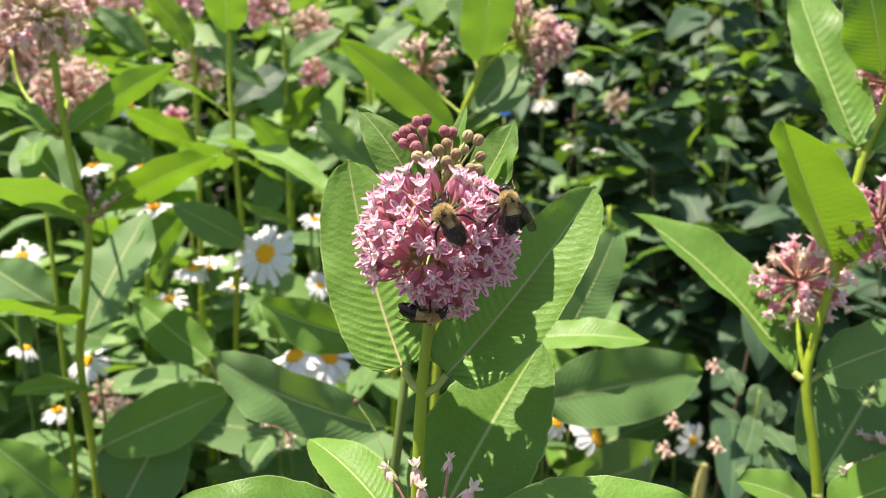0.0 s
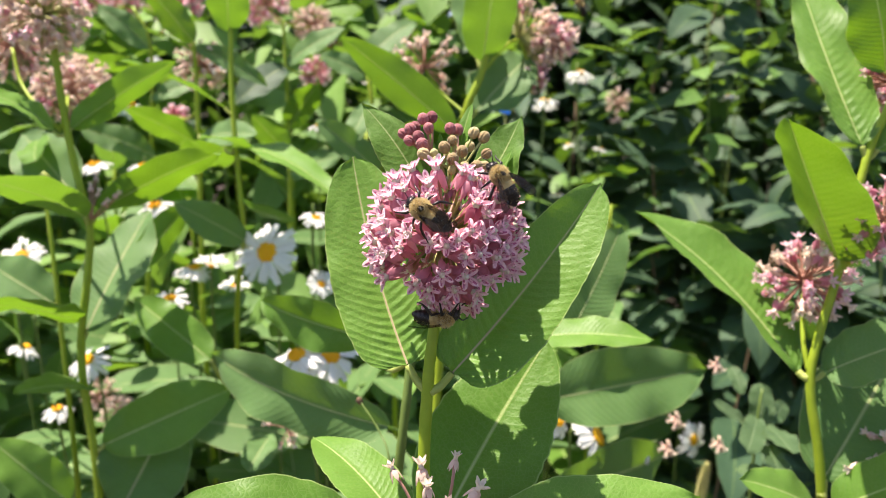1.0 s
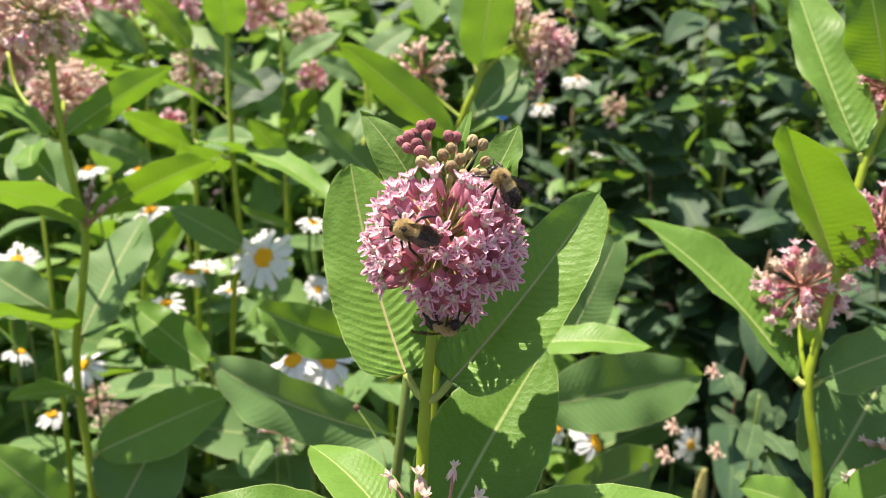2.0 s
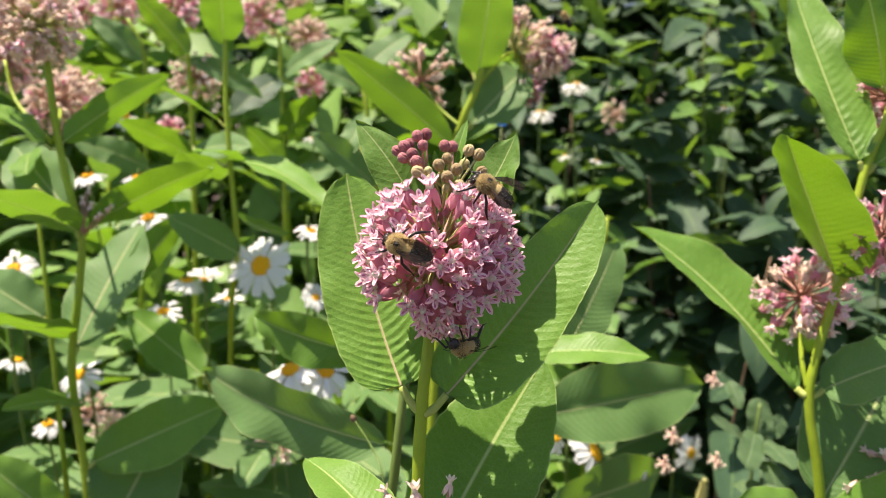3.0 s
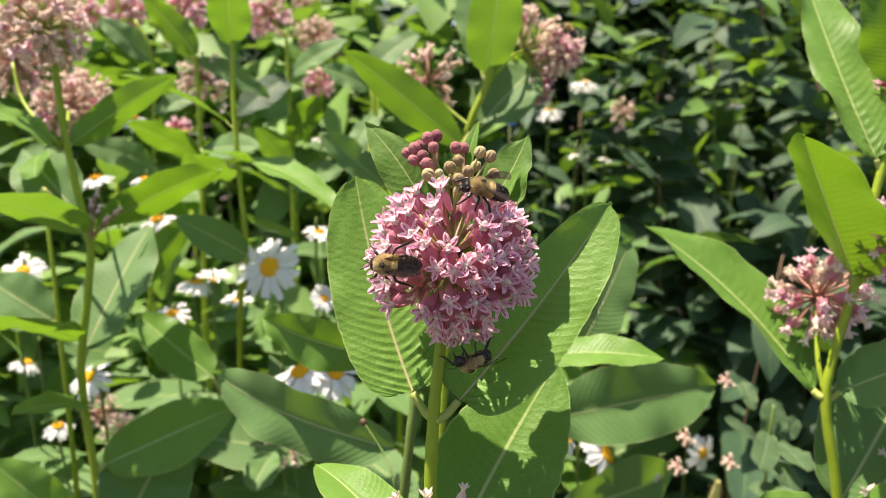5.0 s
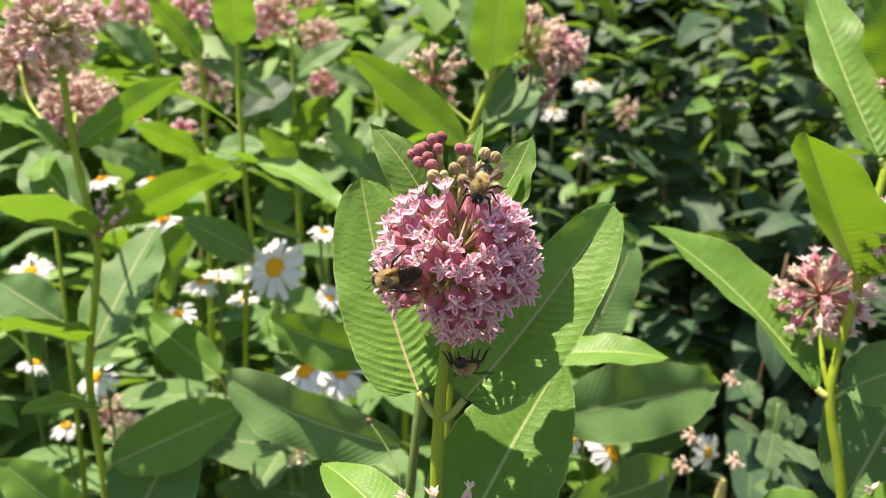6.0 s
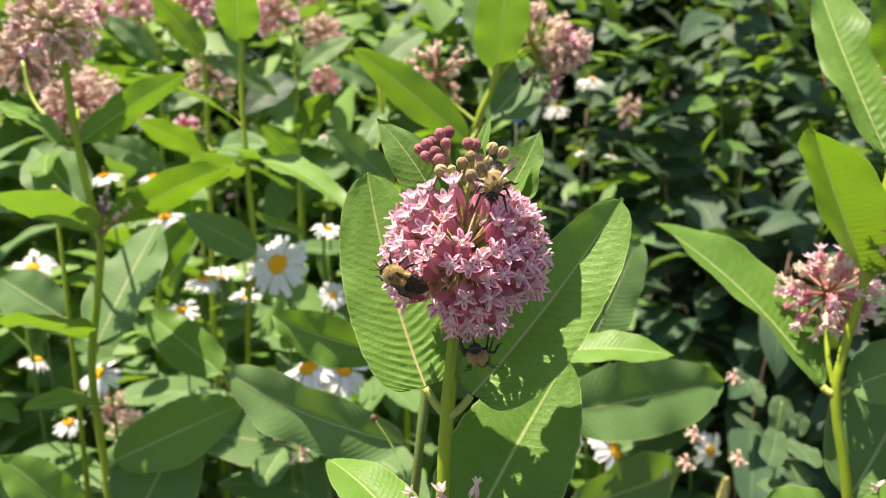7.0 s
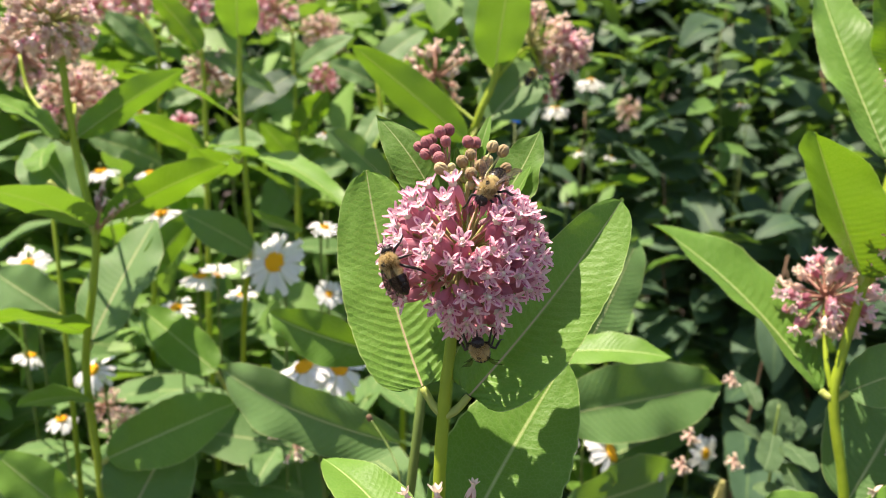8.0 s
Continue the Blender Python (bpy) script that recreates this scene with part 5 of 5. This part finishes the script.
def tall_milkweed(stalk, leaves, umbels, label, seed):
    """A milkweed behind the daisies: stalk points from the ground up, then leaves (base, tip, width, normal, fold, leaf material) and umbels (centre, radius, florets, count)."""
    p = thing("milkweed_plant", (stalk[0][0], stalk[0][1], 0), label, "milkweed", "milkweeds behind")
    stem(p, [(stalk[0][0], stalk[0][1], 0), *stalk], 0.0040, 0.0022, STEM)
    for k, (base, tip, width, normal, fold, mat) in enumerate(leaves):
        near = min(curve_points(stalk, 10), key=lambda q: (q - Vector(base)).length)
        leaf(p, base, tip, width, normal, near, arch=-0.05 if fold < 0 else 0.06, fold=fold, wave=0.05, seed=seed + k, nu=30, mat=mat)
    for k, (c, radius, florets, count) in enumerate(umbels):
        c = Vector(c)
        near = min(curve_points(stalk, 10), key=lambda q: (q - c).length)
        far_umbel(p, c, radius, florets, count, seed * 3 + k, 0.12, [near, near.lerp(c, 0.5) + Vector((0, 0, -0.006)), c], up=-0.9, label="fading pink umbel", size=1.15)
    return p


tall_milkweed([(-0.2812, 0.5481, 0.8921), (-0.2781, 0.5612, 1.0598), (-0.2796, 0.5695, 1.1530), (-0.2884, 0.5776, 1.1931)], [
    ((-0.2761, 0.5607, 1.1596), (-0.3265, 0.5527, 1.2212), 0.0340, (0.2, -0.8, -0.5), -14, MILKWEED),
    ((-0.2753, 0.5486, 1.0480), (-0.3363, 0.5058, 1.0885), 0.0340, (0.2, -0.8, -0.5), -12, MILKWEED),
    ((-0.2721, 0.5498, 1.0542), (-0.1948, 0.5002, 1.0619), 0.0360, (-0.1, -0.8, 0.65), 12, MILKWEED_BLUE),
    ((-0.2784, 0.5701, 1.1560), (-0.2089, 0.6125, 1.1134), 0.0300, (-0.1, -0.8, 0.65), 16, MILKWEED_BLUE)], [((-0.2933, 0.5909, 1.2086), 0.026, ROSY, 46), ((-0.2811, 0.5967, 1.1356), 0.034, FADED, 50), ((-0.3187, 0.6058, 1.0786), 0.018, ROSY, 26)],
    "milkweed with lime green leaves lit from behind", 501)
tall_milkweed([(-0.3865, 0.6395, 0.8376), (-0.3730, 0.6567, 1.0263), (-0.3647, 0.6626, 1.1586), (-0.3871, 0.6730, 1.2102)], [
    ((-0.3647, 0.6629, 1.1600), (-0.4229, 0.6529, 1.2112), 0.0320, (-0.1, -0.8, 0.65), 14, MILKWEED_BLUE),
    ((-0.3646, 0.6466, 1.0271), (-0.4366, 0.6032, 1.0642), 0.0420, (-0.1, -0.8, 0.65), 12, MILKWEED_BLUE),
    ((-0.3647, 0.6572, 1.1311), (-0.4298, 0.6189, 1.1430), 0.0260, (0.2, -0.8, -0.5), -14, MILKWEED),
    ((-0.3647, 0.6503, 1.0967), (-0.3027, 0.6754, 1.1212), 0.0280, (-0.1, -0.8, 0.65), 14, MILKWEED_BLUE)], [((-0.4088, 0.6969, 1.2274), 0.030, ROSY, 50), ((-0.4619, 0.7168, 1.2245), 0.022, ROSY, 30), ((-0.3583, 0.4705, 1.1155), 0.030, FADED, 44)],
    "milkweed with pale grey-green leaves and mauve umbels", 511)
tall_milkweed([(-0.2045, 0.6738, 0.8586), (-0.2031, 0.6921, 1.0528), (-0.2053, 0.7007, 1.1468), (-0.2082, 0.7107, 1.1971)], [
    ((-0.2067, 0.6993, 1.1396), (-0.2595, 0.6490, 1.0912), 0.0460, (-0.3, -0.9, 0.2), 12, SHRUB_LEAF),
    ((-0.2031, 0.7000, 1.1432), (-0.1219, 0.6880, 1.1866), 0.0340, (-0.1, -0.8, 0.65), 14, MILKWEED_BLUE),
    ((-0.2031, 0.6936, 1.0600), (-0.1592, 0.6744, 1.1177), 0.0400, (0.2, -0.8, -0.5), -12, MILKWEED),
    ((-0.2031, 0.6863, 1.0237), (-0.2453, 0.6669, 1.0790), 0.0400, (0.2, -0.8, -0.5), -12, MILKWEED),
    ((-0.2001, 0.6820, 1.0019), (-0.1306, 0.6561, 1.0263), 0.0400, (-0.1, -0.8, 0.65), 12, MILKWEED_BLUE)], [((-0.2336, 0.7357, 1.2198), 0.036, FADED + ROSY, 60), ((-0.1722, 0.7306, 1.1948), 0.031, FADED, 56), ((-0.1772, 0.7593, 1.1343), 0.026, ROSY, 30)],
    "milkweed with a pair of fading umbels over dark leaves", 521)
tall_milkweed([(-0.0588, 0.5232, 0.8722), (-0.0668, 0.5120, 1.0204), (-0.0760, 0.5172, 1.0977), (-0.0861, 0.5381, 1.1511)], [
    ((-0.0674, 0.4921, 1.0225), (-0.1285, 0.4625, 1.0783), 0.0360, (-0.1, -0.8, 0.65), 14, MILKWEED_BLUE),
    ((-0.0760, 0.5167, 1.0947), (-0.0989, 0.4767, 1.0472), 0.0260, (-0.1, -0.8, 0.65), 12, MILKWEED_BLUE),
    ((-0.0831, 0.5357, 1.1392), (-0.0300, 0.5855, 1.1849), 0.0360, (-0.1, -0.8, 0.65), 12, MILKWEED_BLUE),
    ((-0.0800, 0.5322, 1.1214), (-0.1310, 0.5164, 1.1440), 0.0300, (-0.1, -0.8, 0.65), 12, MILKWEED_BLUE)], [],
    "milkweed with pale grey-green leaves behind the flower", 531)


def leaf_mass(name, label, category, x0, x1, y0, y1, z0, z1, count, length, mat, seed):
    """Foliage nobody could count: small leaves at all angles."""
    rng = np.random.default_rng(seed)
    flat = leaf_shape(1.0, 0.42, 0.06, 14, 0.02, seed=seed, nu=4, nv=2, rib=False)
    base = np.array(flat.v)
    uv = np.array(flat.uv)
    quads = np.array(flat.f)
    n = len(base)
    allv, allf, alluv = [], [], []
    for k in range(count):
        p = Vector((rng.uniform(x0, x1), rng.uniform(y0, y1), z0 + (z1 - z0) * rng.uniform() ** 0.8))
        out = Vector((rng.normal(), rng.normal() - 0.3, rng.normal() * 0.5 + 0.1))
        m = frame_of((0, 0, 0), out, (rng.normal() * 0.4, rng.normal() * 0.4 - 0.2, 1))
        r = np.array(m.to_3x3()) * (length * rng.uniform(0.5, 1.3))
        allv.append(base @ r.T + np.array(p))
        allf.append(quads + k * n)
        alluv.append(uv)
    data = mesh_of(name, np.concatenate(allv).tolist(), np.concatenate(allf).tolist(), [mat], None, np.concatenate(alluv))
    tagged(place(new(name, data), None, Matrix.Identity(4)), label, category, kind="stuff")


leaf_mass("undergrowth", "low leafy green undergrowth on the soil", "undergrowth", -1.6, 1.8, 0.35, 2.2, 0.02, 0.55, 5000, 0.07, WEED_LEAF, 5)
leaf_mass("undergrowth", "knee-high leafy weeds between the milkweeds", "undergrowth", -1.3, -0.02, 0.5, 1.8, 0.4, 0.9, 1300, 0.08, WEED_LEAF, 6)
leaf_mass("undergrowth", "broad leaves filling the gaps under the daisies", "undergrowth", -0.60, -0.04, 0.42, 0.85, 0.30, 0.79, 620, 0.11, MILKWEED_BLUE, 10)
leaf_mass("undergrowth", "tall sunlit leafy weeds behind the milkweeds", "undergrowth", -1.5, 0.0, 0.95, 1.75, 0.5, 1.36, 1300, 0.13, WEED_LEAF, 9)
# the high thicket stays out of view, added to shade the shrubs below
leaf_mass("thicket", "unseen leafy tops of the shrubs, added for shade", "thicket", 0.10, 1.8, 0.95, 1.75, 1.46, 1.90, 260, 0.12, SHRUB_LEAF, 11)
leaf_mass("undergrowth", "small sunlit weed leaves climbing through the shrubs", "undergrowth", 0.10, 1.25, 0.75, 1.35, 0.55, 1.30, 620, 0.055, WEED_LEAF, 12)
leaf_mass("hedge", "tall dark hedge behind the flower bed", "hedge", -3.4, 3.6, 2.3, 3.1, 0.0, 2.6, 21000, 0.19, SHRUB_LEAF, 7)
leaf_mass("thicket", "dense shaded thicket between shrubs and hedge", "thicket", -2.2, 2.6, 1.75, 2.2, 0.0, 1.5, 6000, 0.13, SHRUB_LEAF, 8)


# ---------------------------------------------------------------- what moves
def bee_rows(rows):
    return [(t, frame_of(at, ahead, up)) for t, at, ahead, up in rows]


def motions():
    # the umbel tips a little under the bees' weight
    rest = UMBEL.matrix_basis.copy()
    walk(UMBEL, [(t, rest @ pose(x, 0, 0, 0, turn, 0)) for t, x, turn in ((0.0, 0.0, 0.0), (0.5, 0.0003, -0.6), (1.0, 0.0005, -1.4), (1.5, 0.0006, -1.6), (3.0, 0.0004, -1.4), (3.5, 0.0006, -2.0), (4.5, 0.0008, -2.6), (6.0, 0.0008, -3.0), (7.0, 0.0010, -3.2), (8.0, 0.0010, -3.4))])
    walk(BEE_A, bee_rows([
        (0.0, (0.0021, -0.0351, 1.0652), (-0.55, 0.1, 0.83), (0, -1, 0.2)),
        (0.5, (-0.0013, -0.0357, 1.0670), (-0.53, 0.1, 0.85), (0, -1, 0.2)),
        (1.0, (-0.0075, -0.0326, 1.0656), (-0.83, 0.1, 0.56), (0, -1, 0.2)),
        (1.5, (-0.0109, -0.0324, 1.0625), (-0.95, 0.1, 0.3), (0, -1, 0.2)),
        (3.0, (-0.0128, -0.0322, 1.0609), (-0.9, 0.15, 0.35), (-0.1, -1, 0.2)),
        (3.5, (-0.0137, -0.0296, 1.0588), (-1, 0.2, 0.10), (-0.1, -1, 0.2)),
        (4.0, (-0.0162, -0.0276, 1.0583), (-1, 0.2, 0.05), (-0.2, -1, 0.2)),
        (4.5, (-0.0192, -0.0258, 1.0567), (-1, 0.2, 0.08), (-0.2, -1, 0.2)),
        (6.0, (-0.0221, -0.0285, 1.0504), (-0.95, 0.2, -0.25), (-0.3, -1, -0.1)),
        (6.5, (-0.0227, -0.0270, 1.0487), (-1, 0.2, 0.0), (-0.3, -1, -0.1)),
        (7.0, (-0.0226, -0.0264, 1.0496), (-0.9, 0.2, 0.4), (-0.4, -1, 0)),
        (7.5, (-0.0233, -0.0252, 1.0496), (-0.83, 0.2, 0.5), (-0.5, -1, 0)),
        (8.0, (-0.0239, -0.0217, 1.0521), (-0.43, 0.2, 0.9), (-0.8, -1, 0)),
    ]))
    walk(BEE_B, bee_rows([
        (0.0, (0.0238, -0.0218, 1.0678), (-0.15, 0.1, 1), (0.4, -1, 0.2)),
        (0.5, (0.0191, -0.0205, 1.0737), (-0.55, 0.1, 0.7), (0.5, -1, 0.3)),
        (1.0, (0.0187, -0.0159, 1.0745), (-0.5, 0.1, 0.8), (0.4, -1, 0.3)),
        (1.5, (0.0197, -0.0151, 1.0751), (-0.45, 0.1, 0.8), (0.4, -1, 0.3)),
        (3.0, (0.0158, -0.0152, 1.0780), (-0.75, 0, 0.55), (0.3, -0.7, 0.6)),
        (3.5, (0.0101, -0.0141, 1.0786), (-0.85, 0, 0.45), (0.2, -0.7, 0.7)),
        (4.0, (0.0088, -0.0126, 1.0803), (-0.8, 0, 0.5), (0.3, -0.5, 0.8)),
        (4.5, (0.0106, -0.0139, 1.0779), (-0.75, 0, 0.45), (0.2, -0.7, 0.7)),
        (5.2, (0.0090, -0.0153, 1.0782), (-0.75, -0.5, 0.1), (0.1, -0.65, 0.75)),
        (6.0, (0.0080, -0.0188, 1.0787), (-0.25, -0.75, -0.55), (0, -0.6, 0.8)),
        (6.5, (0.0097, -0.0183, 1.0770), (-0.25, -0.75, -0.55), (0, -0.6, 0.8)),
        (7.0, (0.0096, -0.0178, 1.0775), (-0.15, -0.78, -0.6), (0, -0.6, 0.8)),
        (7.5, (0.0088, -0.0169, 1.0761), (-0.15, -0.75, -0.62), (0, -0.6, 0.8)),
        (8.0, (0.0077, -0.0148, 1.0751), (-0.45, -0.65, -0.5), (0, -0.6, 0.8)),
    ]))
    walk(BEE_C, bee_rows([
        (0.0, (-0.0025, -0.0186, 1.0267), (0.95, -0.1, -0.15), (0, -0.3, -1)),
        (1.0, (0.0002, -0.0178, 1.0245), (0.95, -0.2, 0.05), (0, -0.3, -1)),
        (1.5, (0.0009, -0.0168, 1.0245), (0.93, -0.25, 0.05), (0, -0.3, -1)),
        (2.2, (0.0028, -0.0199, 1.0251), (0.35, -0.9, 0.1), (0.1, -0.3, -1)),
        (3.0, (0.0077, -0.0222, 1.0235), (-0.5, -0.75, 0.2), (0.3, -0.4, -0.85)),
        (3.5, (0.0056, -0.0195, 1.0216), (-0.6, -0.7, 0.0), (0.2, -0.5, -0.85)),
        (4.5, (0.0069, -0.0178, 1.0193), (-0.65, -0.65, 0.0), (0.2, -0.6, -0.8)),
        (6.0, (0.0028, -0.0212, 1.0183), (-0.3, -0.85, 0.3), (0, -0.5, -0.8)),
        (6.5, (0.0021, -0.0204, 1.0186), (-0.05, -0.85, 0.4), (0, -0.5, -0.8)),
        (7.0, (0.0045, -0.0197, 1.0201), (-0.2, -0.75, 0.5), (0, -0.6, -0.7)),
        (8.0, (0.0058, -0.0169, 1.0211), (-0.15, -0.75, 0.55), (0, -0.65, -0.7)),
    ]))
    walk(BEE_D, bee_rows([
        (0.0, (0.1410, 0.3807, 1.2155), (-0.5, 0.2, 0.8), (0.7, -0.5, 0.5)),
        (0.7, (0.1275, 0.3776, 1.2010), (-0.5, 0.2, 0.8), (0.7, -0.5, 0.5)),
        (1.0, (0.1149, 0.3745, 1.1793), (-0.5, 0.2, 0.8), (0.7, -0.5, 0.5)),
        (1.5, (0.1092, 0.3733, 1.1742), (-0.5, 0.2, 0.8), (0.7, -0.5, 0.5)),
        (2.8, (0.1063, 0.3754, 1.1793), (-0.5, 0.2, 0.8), (0.7, -0.5, 0.5)),
        (3.6, (0.1071, 0.3790, 1.1805), (-0.5, 0.2, 0.8), (0.7, -0.5, 0.5)),
        (4.0, (0.1069, 0.3804, 1.1808), (-0.5, 0.2, 0.8), (0.7, -0.5, 0.5)),
        (4.7, (0.1091, 0.3813, 1.1775), (-0.5, 0.2, 0.8), (0.7, -0.5, 0.5)),
        (5.2, (0.0915, 0.3770, 1.1593), (-0.3, 0.1, 0.3), (0.2, -0.9, 0.4)),
        (5.8, (0.0630, 0.3711, 1.1351), (0.5, 0.1, 0.8), (-0.6, -0.8, 0.1)),
        (6.2, (0.0646, 0.3710, 1.1342), (0.5, 0.1, 0.8), (-0.6, -0.8, 0.1)),
        (6.6, (0.0603, 0.3705, 1.1286), (0.5, 0.1, 0.8), (-0.6, -0.8, 0.1)),
        (7.0, (0.0625, 0.3710, 1.1287), (0.5, 0.1, 0.8), (-0.6, -0.8, 0.1)),
        (7.5, (0.0633, 0.3725, 1.1311), (0.5, 0.1, 0.8), (-0.6, -0.8, 0.1)),
        (8.0, (0.0660, 0.3731, 1.1283), (0.5, 0.1, 0.8), (-0.6, -0.8, 0.1)),
    ]))


motions()
